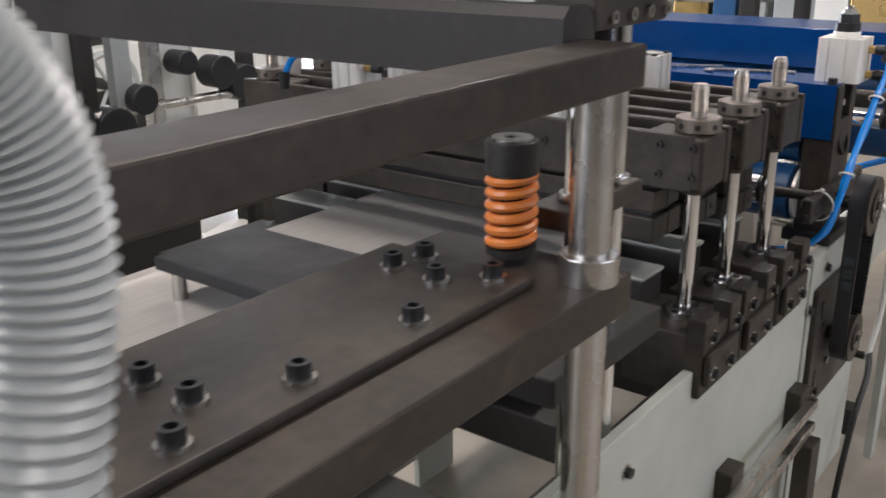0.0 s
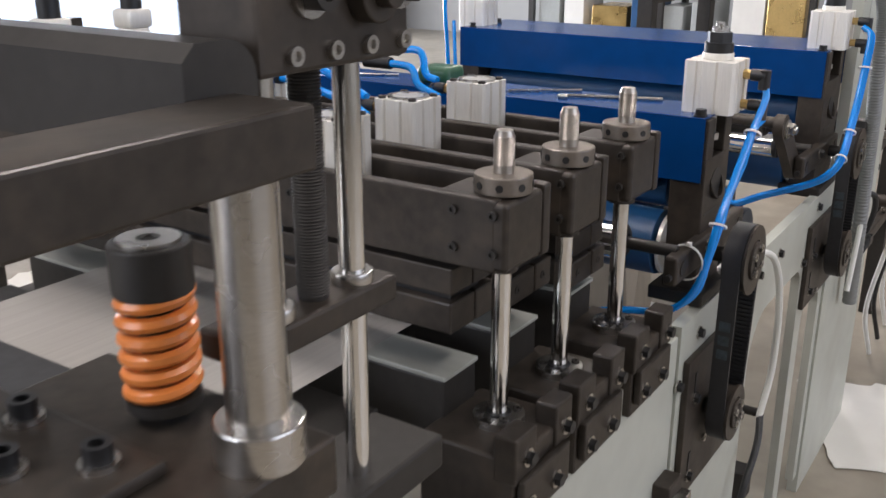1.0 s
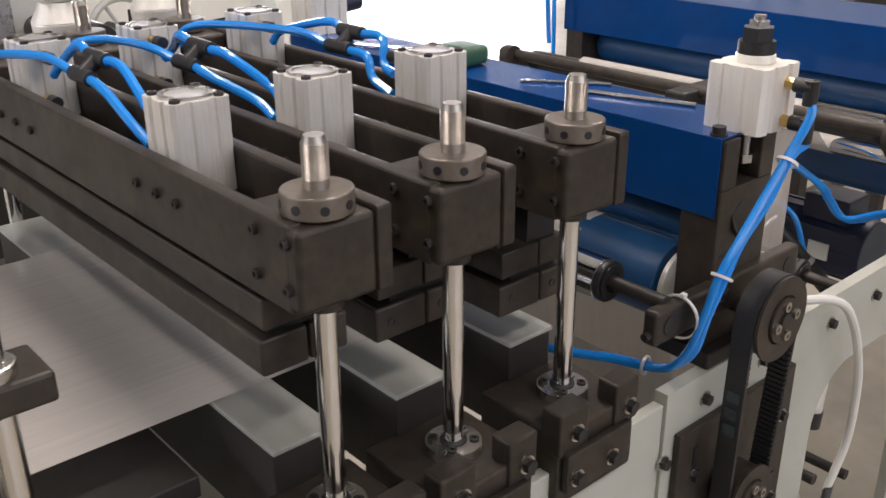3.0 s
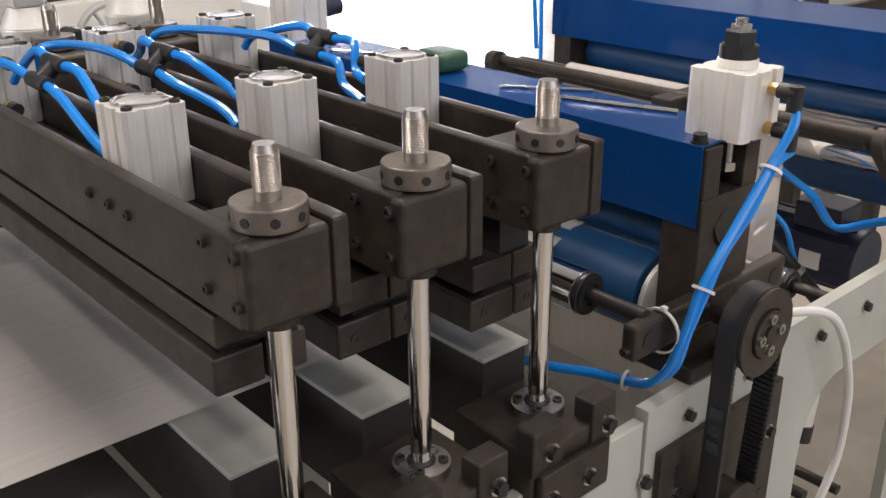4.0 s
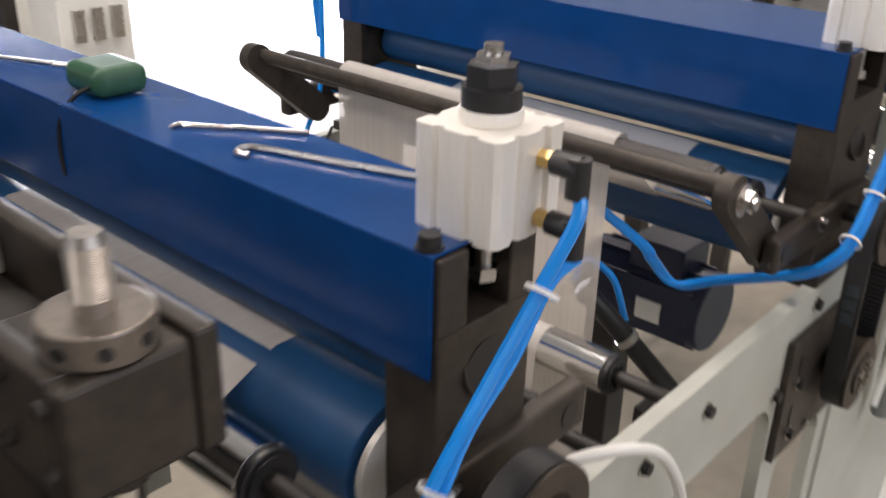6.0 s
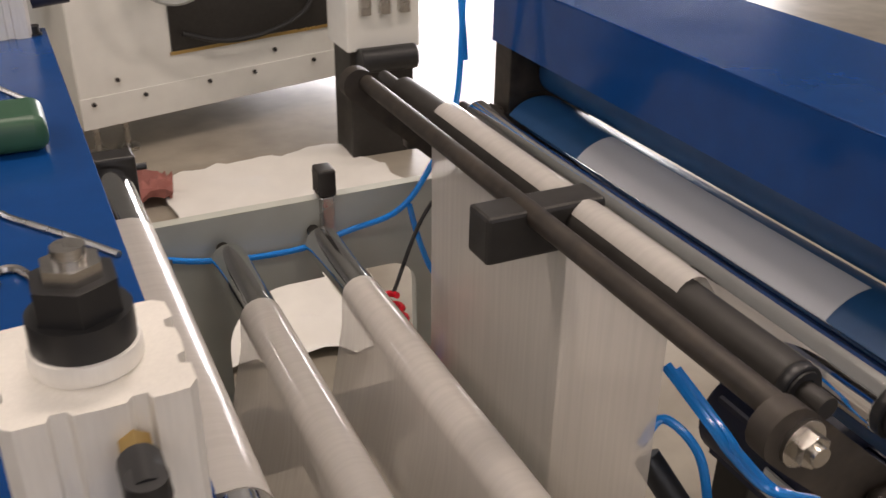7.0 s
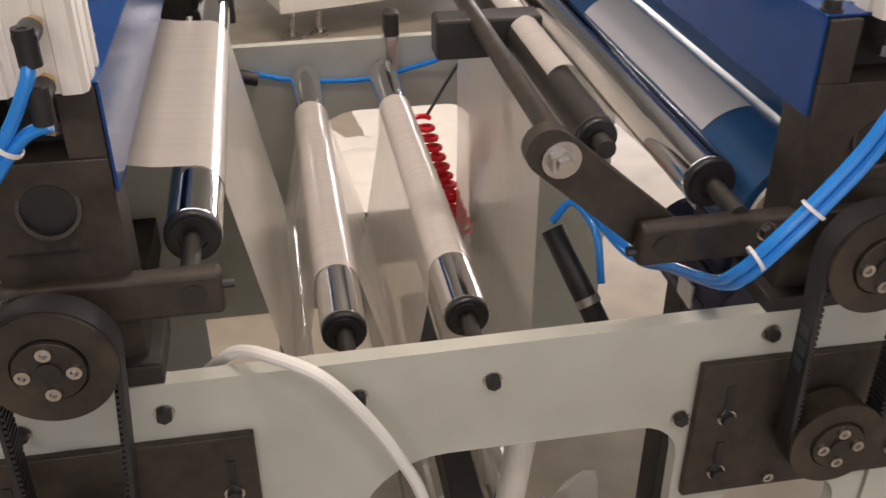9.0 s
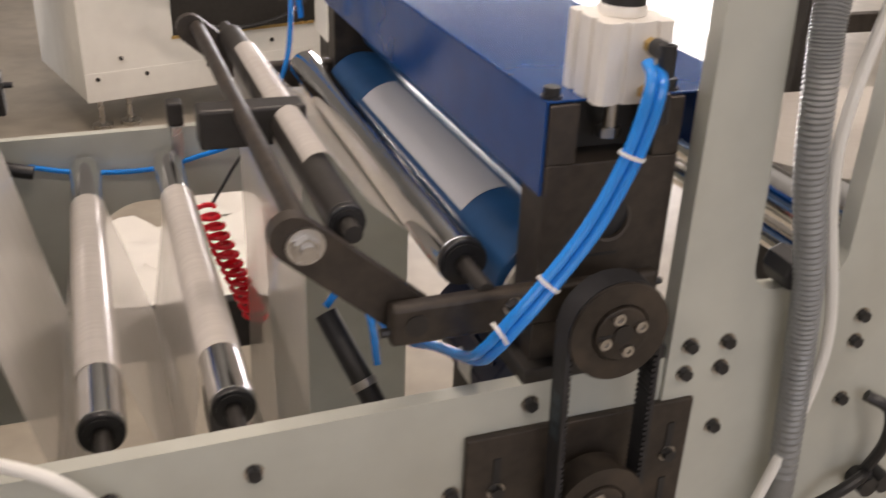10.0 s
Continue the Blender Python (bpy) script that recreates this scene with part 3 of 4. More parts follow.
part("tie_head", box(B(), 0.546, 0.554, -0.079, -0.071, 1.101, 1.107, 0.001), M_TIE, bracket_a)
lever = thing("dancer_lever", "dark steel dancer lever with a bright clamp nut", "lever")
dx, dz = 1.205 - 1.348, 1.190 - 1.066
ln_ = math.hypot(dx, dz)
ux, uz = dx / ln_, dz / ln_
nx, nz = -uz, ux
oc = []
for s, e, a in ((1, 0, 0),):
    a0 = math.degrees(math.atan2(uz, ux))
    oc = arc(1.348, 1.066, 0.027, a0 + 90, a0 + 270, 8) + arc(1.205, 1.190, 0.027, a0 - 90, a0 + 90, 8)
part("lever_plate", slab(B(), oc, -0.052, -0.030), M_OXIDE, lever, smooth=30)
nb = B()
ring(nb, (1.217, -0.052, 1.182), (1.217, -0.056, 1.182), 0.022, 0.010, 24)
rod(nb, (1.217, -0.055, 1.182), (1.217, -0.068, 1.182), 0.0155, n=6)
rod(nb, (1.217, -0.066, 1.182), (1.217, -0.074, 1.182), 0.009, n=16)
part("clamp_nut", nb, M_STEEL, lever, "bright steel clamp nut and washer")
part("shaft", rod(B(), (1.217, -0.032, 1.194), (1.217, 0.95, 1.194), 0.013, n=20), M_OXIDE, lever)
part("far_lever", slab(B(), [(x + 0.0, z) for x, z in oc], 0.90, 0.925), M_OXIDE, lever)
cb = B()
box(cb, 1.155, 1.312, 0.365, 0.415, 1.142, 1.202, 0.005)
part("clamp_block", cb, M_OXDARK, lever)

# ---------------------------------------------------------------- film web
web = thing("plastic_film", "thin frosted translucent plastic film web", "film", at=(0, 0, 0))


def web_strip(points, y0, y1):
    bm = B()
    prev = None
    for p in points:
        row = [bm.verts.new((p[0], y0 + (y1 - y0) * k / 6, p[1])) for k in range(7)]
        if prev:
            for k in range(6):
                bm.faces.new((prev[k], prev[k + 1], row[k + 1], row[k]))
        prev = row
    return bm


FY0, FY1 = 0.168, 0.745
path1 = [(-2.2, 1.067), (-1.0, 1.067), (-0.4, 1.067), (0.0, 1.067), (0.42, 1.067), (0.500, 1.064), *arc(0.528, 1.094, 0.0335, 250, 300, 4), (0.58, 1.092), (0.645, 1.1225), (0.69, 1.1225), (0.73, 1.110)]
part("flat_web", web_strip(path1, FY0, FY1), M_FILM, web, smooth=60)
path2 = [(0.73, 1.110), (0.765, 1.104), *arc(0.813, 1.067, 0.0352, 100, -10, 8), (0.941, 0.58), *arc(0.912, 0.56, 0.031, 0, -170, 6), (0.946, 0.86), *arc(0.980, 0.907, 0.0312, 175, 5, 8), (1.110, 0.55), *arc(1.080, 0.53, 0.031, 0, -170, 6), (1.107, 0.86), *arc(1.140, 0.909, 0.0312, 175, 5, 8), (1.196, 0.52), *arc(1.225, 0.47, 0.031, 200, 360, 6), (1.262, 0.80), *arc(1.285, 1.177, 0.0252, 180, 60, 6), (1.35, 1.125), *arc(1.430, 1.098, 0.0345, 235, 305, 5), (1.465, 1.080), (1.472, 1.081)]
part("looped_web", web_strip(path2, FY0, FY1), M_FILM, web, smooth=60)
part("wrap_label", web_strip([(1.552 + 0.0812 * math.cos(radians(a)), 1.042 + 0.0812 * math.sin(radians(a))) for a in range(142, 82, -6)], 0.175, 0.70), M_LABEL, web, "pale film wrapped on the blue roller", smooth=60)

# ---------------------------------------------------------------- belt drives


def timing_drive(xu, zu, xl, zl, ru, rl, y0, y1, mount):
    d = thing("mount_plate", "dark steel motor mounting plate with long slots", "mounting plate", "drive plates")
    part("plate", box(B(), mount[0], mount[1], YO - 0.012, YO - 0.0005, mount[2], mount[3], 0.002), M_OXIDE, d)
    for x in (mount[0] + 0.042, mount[1] - 0.030):
        for z in (mount[3] - 0.085, mount[2] + 0.040):
            # black strip on the uncut plate paints the shade inside the slot
            part("slot", box(B(), x - 0.005, x + 0.005, YO - 0.0135, YO - 0.010, z - 0.005, z + 0.050), M_BLACK, d)
            share("bolt", HEX, d, (x, YO - 0.0125, z))
    share("bright_screw", CAPB, d, ((mount[0] + mount[1]) / 2 - 0.045, YO - 0.012, mount[3] - 0.20))
    belt = thing("toothed_belt", "black rubber toothed drive belt with a faded blue print", "belt", "drive belts")
    bm = B()
    n = 120
    ang = math.atan2(xl - xu, zu - zl)
    pts = []
    a_u = [math.pi + 0 - i * math.pi / 18 for i in range(19)]
    for a in a_u:
        pts.append((xu + ru * math.cos(a), zu + ru * math.sin(a)))
    for i in range(1, 14):
        t = i / 14
        pts.append((xu + ru + (xl + rl - xu - ru) * t, zu + (zl - zu) * t))
    for i in range(19):
        a = -i * math.pi / 18
        pts.append((xl + rl * math.cos(a), zl + rl * math.sin(a)))
    for i in range(1, 14):
        t = i / 14
        pts.append((xl - rl + (xu - ru - xl + rl) * t, zl + (zu - zl) * t))
    cx, cz = (xu + xl) / 2, (zu + zl) / 2
    outer, inner = [], []
    m = len(pts)
    for i, (x, z) in enumerate(pts):
        px, pz = pts[i - 1]
        qx, qz = pts[(i + 1) % m]
        tx, tz = qx - px, qz - pz
        l = math.hypot(tx, tz)
        ox, oz = -tz / l, tx / l
        outer.append((x + ox * 0.005, z + oz * 0.005))
        inner.append((x, z))
    rows = [[bm.verts.new((x, y, z)) for x, z in loop] for loop, y in ((outer, y0), (outer, y1), (inner, y1), (inner, y0))]
    for k in range(4):
        p, s = rows[k], rows[(k + 1) % 4]
        for i in range(m):
            bm.faces.new((p[i], p[(i + 1) % m], s[(i + 1) % m], s[i]))
    part("band", bm, M_BELT, belt, smooth=50)
    # teeth on the inside of the two straight runs
    for sx0, sx1, sgn in ((xu + ru, xl + rl, -1), (xu - ru, xl - rl, 1)):
        steps = int((zu - zl) / 0.008)
        th = B()
        for i in range(steps):
            t = (i + 0.5) / steps
            x, z = sx0 + (sx1 - sx0) * t, zu + (zl - zu) * t
            box(th, min(x, x + sgn * 0.004), max(x, x + sgn * 0.004), y0 + 0.001, y1 - 0.001, z - 0.0022, z + 0.0022)
        tagged(part("toothing", th, M_BELT, belt), kind="stuff")
    # faded print on the outer face of the slack run
    mk = B()
    for i in range(3):
        za = zl + (zu - zl) * (0.42 + 0.09 * i)
        xa = xl - rl + (xu - ru - xl + rl) * (0.45 + 0.09 * i) - 0.0056
        box(mk, xa - 0.0004, xa + 0.0004, y0 + 0.006, y1 - 0.006, za, za + 0.018)
    part("print_mark", mk, M_MARK, belt)
    pulleys = []
    for x, z, r, nm in ((xu, zu, ru, "upper"), (xl, zl, rl, "lower")):
        pl = thing("timing_pulley", "dark steel timing pulley with a clamping hub and bright screws", "pulley", "timing pulleys", (x, 0, z))
        body = B()
        rod(body, (0, y0 - 0.001, 0), (0, y1 + 0.004, 0), r - 0.0012, n=44)
        ring(body, (0, y0 - 0.006, 0), (0, y0 - 0.0012, 0), r + 0.004, r * 0.62, 44)
        part("wheel", body, M_OXIDE, pl, smooth=30)
        hub = B()
        rod(hub, (0, y0 - 0.010, 0), (0, y0 - 0.001, 0), r * 0.58, n=32, bevel=0.0015)
        hb = part("hub", hub, M_OXIDE, pl)
        ctr = B()
        rod(ctr, (0, y0 - 0.013, 0), (0, y0 - 0.009, 0), r * 0.20, n=20)
        part("shaft_end", ctr, M_OXDARK, pl)
        # black strip on the solid hub paints the keyway's shade
        part("keyway_shade", box(B(), -r * 0.50, -r * 0.16, y0 - 0.0106, y0 - 0.008, -0.0015, 0.0015), M_BLACK, pl)
        for k in range(4):
            a = radians(20 + 90 * k)
            share("bright_screw", CAPB, pl, (r * 0.40 * math.cos(a), y0 - 0.009, r * 0.40 * math.sin(a)))
        part("axle", rod(B(), (0, y1, 0), (0, -0.03, 0), 0.014, n=20), M_OXDARK, pl)
        pulleys.append(pl)
    return pulleys


pulleys_a = timing_drive(0.684, 1.050, 0.668, 0.752, 0.060, 0.050, -0.146, -0.114, (0.546, 0.862, 0.600, 0.888))
pulleys_b = timing_drive(1.563, 1.071, 1.569, 0.806, 0.060, 0.058, -0.146, -0.114, (1.402, 1.728, 0.690, 0.908))

# ---------------------------------------------------------------- punch press at the web's entry
press = thing("punch_press", "dark oiled steel punch press frame with guide posts", "press")
low = B()
box(low, -1.75, -0.460, -0.150, 0.12, 1.198, 1.248, 0.003)
part("lower_plate", low, M_OXIDE, press)
part("upper_tier", box(B(), -1.12, -0.568, -0.086, 0.12, 1.248, 1.260, 0.003), M_OXIDE, press)
part("rear_plate", box(B(), -1.75, -0.460, 0.86, 1.0, 1.198, 1.260, 0.003), M_OXIDE, press)
part("front_beam", box(B(), -2.6, -0.482, -0.163, -0.088, 1.463, 1.508, 0.003), M_OXIDE, press)
crossb = B()
slab(crossb, [(-0.525, 1.463), (-0.525, 1.532), (-0.513, 1.544), *arc(-0.485, 1.516, 0.028, 90, 0, 6), (-0.457, 1.463)], -0.087, 0.99)
part("cross_beam", crossb, M_OXDARK, press)
for x, y in ((-0.513, -0.122), (-0.66, 0.95)):
    part("guide_post", rod(B(), (x, y, 0.75), (x, y, 1.464), 0.0232, n=32), M_STEEL, press, "ground steel guide post")
    pf = B()
    rod(pf, (x, y, 1.246), (x, y, 1.280), 0.034, n=32, bevel=0.002)
    part("post_flange", pf, M_STEEL, press)


def die_spring(x, y):
    t = thing("die_spring", "orange painted die spring under a black cap", "spring", "die springs", (x, y, 0))
    pts = []
    turns = 6.0
    for i in range(int(turns * 20) + 1):
        a = 2 * math.pi * i / 20
        pts.append((0.0255 * math.cos(a), 0.0255 * math.sin(a), 1.268 + 0.088 * i / (turns * 20)))
    part("coil", hose(B(), pts, 0.0063, 8, raw=True), M_SPRING, t, "glossy orange flat coil")
    cap = B()
    rod(cap, (0, 0, 1.354), (0, 0, 1.394), 0.031, n=32, bevel=0.002)
    part("cap", cap, M_OXDARK, t)
    part("washer", ring(B(), (0, 0, 1.394), (0, 0, 1.397), 0.024, 0.009, 26), M_STEEL, t)
    part("stem", rod(B(), (0, 0, 1.259), (0, 0, 1.38), 0.014, n=18), M_OXDARK, t)
    part("seat_ring", rod(B(), (0, 0, 1.259), (0, 0, 1.268), 0.030, n=28), M_OXDARK, t)
    return t


die_spring(-0.510, -0.016)
die_spring(-0.60, 0.93)

for x, y in ((-0.980, 0.047), (-0.979, -0.015), (-1.031, -0.060), (-0.897, -0.057), (-0.743, -0.057), (-0.600, -0.052), (-0.642, -0.006), (-0.636, 0.060), (-0.590, 0.050)):
    b = thing("socket_bolt", "black socket head bolt on the press plate", "bolt", "press bolts", (x, y, 1.260))
    bb = B()
    rod(bb, (0, 0, -0.001), (0, 0, 0.004), 0.015, n=22)
    part("washer", bb, M_STEEL, b)
    hb = B()
    ring(hb, (0, 0, 0.004), (0, 0, 0.018), 0.011, 0.006, 20)
    rod(hb, (0, 0, 0.004), (0, 0, 0.010), 0.0065, n=6)
    part("head", hb, M_BLACK, b)

# adjustable head on two rods and a screw
head = thing("adjusting_head", "dark steel adjusting head with cap screws on two rods", "press head")
part("head_block", box(B(), -0.455, -0.274, -0.088, -0.005, 1.512, 1.68, 0.004), M_OXIDE, head)
for x in (-0.285, -0.331, -0.375, -0.421):
    share("bright_screw", CAPB, head, (x, -0.088, 1.526))
for x in (-0.289, -0.400):
    cs = B()
    ring(cs, (x, -0.088, 1.571), (x, -0.092, 1.571), 0.020, 0.012, 24)
    part("washer", cs, M_STEEL, head)
    c2 = B()
    ring(c2, (x, -0.089, 1.571), (x, -0.108, 1.571), 0.0135, 0.007, 22)
    rod(c2, (x, -0.089, 1.571), (x, -0.096, 1.571), 0.008, n=6)
    part("cap_screw", c2, M_OXDARK, head)
hubb = B()
rod(hubb, (-0.333, -0.088, 1.567), (-0.333, -0.106, 1.567), 0.024, n=30, bevel=0.002)
rod(hubb, (-0.333, -0.106, 1.567), (-0.333, -0.120, 1.567), 0.0115, n=20, bevel=0.001)
part("hub", hubb, M_OXIDE, head)
part("top_rail", box(B(), -0.44, -0.30, -0.005, 0.98, 1.62, 1.68, 0.003), M_OXIDE, head)
for x in (-0.413, -0.3065):
    part("rod", rod(B(), (x, -0.0436, 0.86), (x, -0.0436, 1.513), 0.0125, n=24), M_CHROME, head)
    part("rod_flange", rod(B(), (x, -0.0436, 1.302), (x, -0.0436, 1.315), 0.020, n=26, bevel=0.002), M_STEEL, head)
sc = B()
rod(sc, (-0.357, -0.040, 1.302), (-0.357, -0.040, 1.513), 0.0135, n=20)
screw = part("screw", sc, M_OXDARK, head)
th = B()
for k in range(70):
    z = 1.306 + k * 0.0029
    rod(th, (-0.357, -0.040, z), (-0.357, -0.040, z + 0.0016), 0.0134, 0.0148, n=18, caps=False)
    rod(th, (-0.357, -0.040, z + 0.0016), (-0.357, -0.040, z + 0.0032), 0.0148, 0.0134, n=18, caps=False)
part("thread", th, M_OXDARK, screw)
part("bracket", box(B(), -0.462, -0.266, -0.066, -0.005, 1.276, 1.303, 0.004), M_OXIDE, head)
part("lower_bracket", box(B(), -0.50, -0.20, -0.075, 0.02, 1.06, 1.10, 0.004), M_OXDARK, head)

# low table of the press that carries the web
bed = thing("web_table", "dark flat steel table under the film web", "table")
part("top", box(B(), -0.36, -0.09, 0.10, 0.90, 1.000, 1.028, 0.002), M_OXDARK, bed)

# ---------------------------------------------------------------- hoses and cables
tube = thing("air_hose_pair", "pair of glossy blue air hoses tied together", "hose", "blue air hoses")
line = [(0.726, -0.125, 1.353), (0.719, -0.130, 1.330), (0.689, -0.122, 1.280), (0.646, -0.118, 1.228), (0.603, -0.116, 1.180), (0.573, -0.112, 1.137), (0.556, -0.106, 1.078), (0.551, -0.090, 1.022), (0.555, -0.058, 0.982), (0.562, -0.012, 0.962), (0.556, 0.045, 0.953), (0.541, 0.11, 0.942), (0.52, 0.25, 0.92)]
part("hose", hose(B(), line, 0.0062), M_HOSE, tube)
part("hose", hose(B(), [(x + 0.012, y - 0.002 + 0.004 * (i % 2), z - 0.003) for i, (x, y, z) in enumerate([(0.718, -0.124, 1.296)] + line[2:])], 0.0062), M_HOSE, tube)
for p, d in (((0.684, -0.122, 1.274), (-0.6, 0, -0.75)), ((0.573, -0.112, 1.135), (-0.5, 0.0, -0.85)), ((0.560, -0.012, 0.962), (-0.2, 0.9, 0))):
    q = Vector(p)
    v = Vector(d).normalized() * 0.002
    part("cable_tie", ring(B(), q - v + Vector((0.006, 0, 0)), q + v + Vector((0.006, 0, 0)), 0.0155, 0.0135, 18), M_TIE, tube)
tube2 = thing("air_hose_pair", "pair of glossy blue air hoses hanging to the dancer arm", "hose", "blue air hoses")
line2 = [(1.574, -0.115, 1.38), (1.569, -0.135, 1.362), (1.554, -0.135, 1.295), (1.517, -0.135, 1.214), (1.47, -0.135, 1.149), (1.426, -0.135, 1.098), (1.405, -0.123, 1.062), (1.401, -0.08, 1.024), (1.391, 0.035, 0.976), (1.374, 0.1, 0.951), (1.328, 0.12, 1.002), (1.309, 0.13, 1.031), (1.292, 0.2, 1.074)]
part("hose", hose(B(), line2, 0.0065), M_HOSE, tube2)
part("hose", hose(B(), [(x + 0.011, y - 0.004, z - 0.006) for x, y, z in line2], 0.0065), M_HOSE, tube2)
for p, d in (((1.551, -0.135, 1.288), (-0.3, 0, -0.9)), ((1.466, -0.135, 1.144), (-0.6, 0, -0.75)), ((1.412, -0.133, 1.088), (-0.8, 0, -0.5))):
    q = Vector(p)
    v = Vector(d).normalized() * 0.002
    part("cable_tie", ring(B(), q - v + Vector((0.005, -0.002, -0.003)), q + v + Vector((0.005, -0.002, -0.003)), 0.0155, 0.0135, 18), M_TIE, tube2)

wire = thing("white_cable", "thick white cable arching over the side plate", "cable", "white cables")
part("cable", hose(B(), [(0.80, 0.00, 0.90), (0.850, -0.055, 0.975), (0.895, -0.095, 0.992), (0.945, -0.118, 0.975), (0.985, -0.125, 0.925), (1.020, -0.125, 0.860), (1.052, -0.122, 0.775), (1.06, -0.118, 0.66), (1.03, -0.11, 0.56)], 0.0075), M_WCABLE, wire)
wire2 = thing("white_cable", "white cable running down the upright plate", "cable", "white cables")
part("cable", hose(B(), [(1.80, -0.13, 0.62), (1.846, -0.13, 0.739), (1.892, -0.13, 0.90), (1.896, -0.13, 1.02), (1.850, -0.13, 1.20), (1.845, -0.13, 1.32), (1.90, -0.12, 1.55), (1.95, -0.11, 1.9)], 0.008), M_WCABLE, wire2)
cond = thing("flexible_conduit", "grey ribbed flexible conduit on the upright plate", "conduit", "conduits")
cp = smooth_path([(1.90, -0.125, 0.55), (1.878, -0.125, 0.814), (1.862, -0.125, 0.97), (1.845, -0.125, 1.10), (1.812, -0.125, 1.24), (1.797, -0.125, 1.36), (1.80, -0.115, 1.43), (1.84, -0.08, 1.50), (1.90, 0.0, 1.55)], 34)
part("hose", hose(B(), cp, 0.0195, 18, ripple=0.06, raw=True), M_CONDARK, cond)
cond2 = thing("flexible_conduit", "thick pale grey ribbed conduit beside the press", "conduit", "conduits")
cp = smooth_path([(-1.46, -0.33, 0.0), (-1.44, -0.33, 0.5), (-1.37, -0.33, 1.0), (-1.31, -0.33, 1.3), (-1.282, -0.33, 1.445), (-1.266, -0.33, 1.53), (-1.278, -0.33, 1.585), (-1.315, -0.325, 1.615), (-1.39, -0.3, 1.62), (-1.5, -0.24, 1.58), (-1.56, -0.15, 1.485)], 26)
part("hose", hose(B(), [p + Vector((0.012, 0, 0)) for p in cp], 0.0215, 20, ripple=0.07, raw=True), M_COND, cond2)

# hoses over the sealing bars: two from each front cylinder to a tee, two on to the rear
for i, (x, tx, ty, tz) in enumerate(((0.0055, 0.012, 0.500, 1.402), (0.176, 0.148, 0.475, 1.402), (0.3675, 0.375, 0.435, 1.400))):
    h = thing("air_hose", "glossy blue air hoses with black push fittings over the sealing bar", "hose", "blue air hoses")
    xx = x + 0.004
    part("hose", hose(B(), [(xx, 0.319, 1.369), (xx + 0.004, 0.345, 1.378), (tx + 0.012, ty - 0.07, 1.412), (tx + 0.010, ty - 0.018, tz + 0.012)], 0.0064), M_HOSE, h)
    part("hose", hose(B(), [(xx - 0.016, 0.305, 1.345), (xx - 0.018, 0.345, 1.362), (tx - 0.016, ty - 0.07, 1.388), (tx - 0.014, ty - 0.018, tz - 0.008)], 0.0064), M_HOSE, h)
    for ox, oz in ((0.010, 0.012), (-0.014, -0.008)):
        arm_bm = rod(B(), (tx + ox, ty - 0.028, tz + oz), (tx + ox, ty + 0.028, tz + oz), 0.0105, n=16, bevel=0.001)
        rod(arm_bm, (tx + ox, ty, tz + oz), (tx - 0.002, ty, tz + 0.002), 0.0105, n=16)
        part("tee_fitting", arm_bm, M_BLACK, h)
    part("hose", hose(B(), [(tx + 0.010, ty + 0.018, tz + 0.012), (tx + 0.008, ty + 0.06, tz + 0.020), (x + 0.008, 0.612, 1.392), (xx, 0.640, 1.370)], 0.0064), M_HOSE, h)
    part("hose", hose(B(), [(tx - 0.014, ty + 0.018, tz - 0.008), (tx - 0.030, ty + 0.09, tz + 0.006), (x - 0.060, 0.71, 1.398), (x - 0.078, 0.785, 1.382), (x - 0.080, 0.820, 1.340)], 0.0064), M_HOSE, h)
    part("elbow_fitting", rod(B(), (x - 0.080, 0.818, 1.350), (x - 0.080, 0.822, 1.315), 0.011, n=14), M_BLACK, h)

# ---------------------------------------------------------------- tools on the first cover


def hex_key(pts, r, label):
    t = thing("hex_key", label, "hex key", "hex keys")
    part("bar", hose(B(), pts, r, 6, 6), M_STEEL, t)
    return t


hex_key([(0.668, 0.222, 1.3076), (0.664, 0.236, 1.3076), (0.676, 0.244, 1.3076), (0.690, 0.228, 1.3076), (0.715, 0.150, 1.3076), (0.744, 0.064, 1.3076)], 0.0035, "steel hex key lying on the blue cover")
hex_key([(0.664, 0.350, 1.3071), (0.676, 0.352, 1.3071), (0.684, 0.338, 1.3071), (0.720, 0.290, 1.3071), (0.757, 0.236, 1.3071)], 0.003, "steel hex key lying on the blue cover")
hex_key([(0.645, 0.80, 1.3071), (0.657, 0.79, 1.3071), (0.697, 0.70, 1.3071), (0.719, 0.655, 1.3071)], 0.003, "steel hex key lying on the blue cover")
tape = thing("tape_measure", "dark green tape measure with a black strap on the blue cover", "tape measure", at=(0.696, 0.530, 1.3045))
tm = B()
box(tm, -0.034, 0.034, -0.040, 0.040, 0, 0.036, 0.012, 3)
part("case", tm, M_GREEN, tape)
part("strap", hose(B(), [(-0.026, -0.02, 0.015), (-0.050, -0.015, 0.006), (-0.066, -0.005, -0.02), (-0.070, 0.0, -0.06), (-0.068, 0.0, -0.09)], 0.003, 6), M_BLACK, tape)


# ---------------------------------------------------------------- below and beside the machine
rail = thing("slide_rail", "pair of bright steel slide rails on the side plate", "rail")
for z in (0.640, 0.585):
    part("bar", box(B(), -0.40, 0.512, -0.132, -0.112, z, z + 0.022, 0.002), M_STEEL, rail)
for x in (-0.3, 0.1, 0.48):
    part("bracket", box(B(), x - 0.03, x + 0.03, -0.113, -0.080, 0.56, 0.69, 0.003), M_OXIDE, rail)
part("post", box(B(), 0.44, 0.50, -0.150, -0.1135, 0.30, 0.58, 0.003), M_OXIDE, rail)

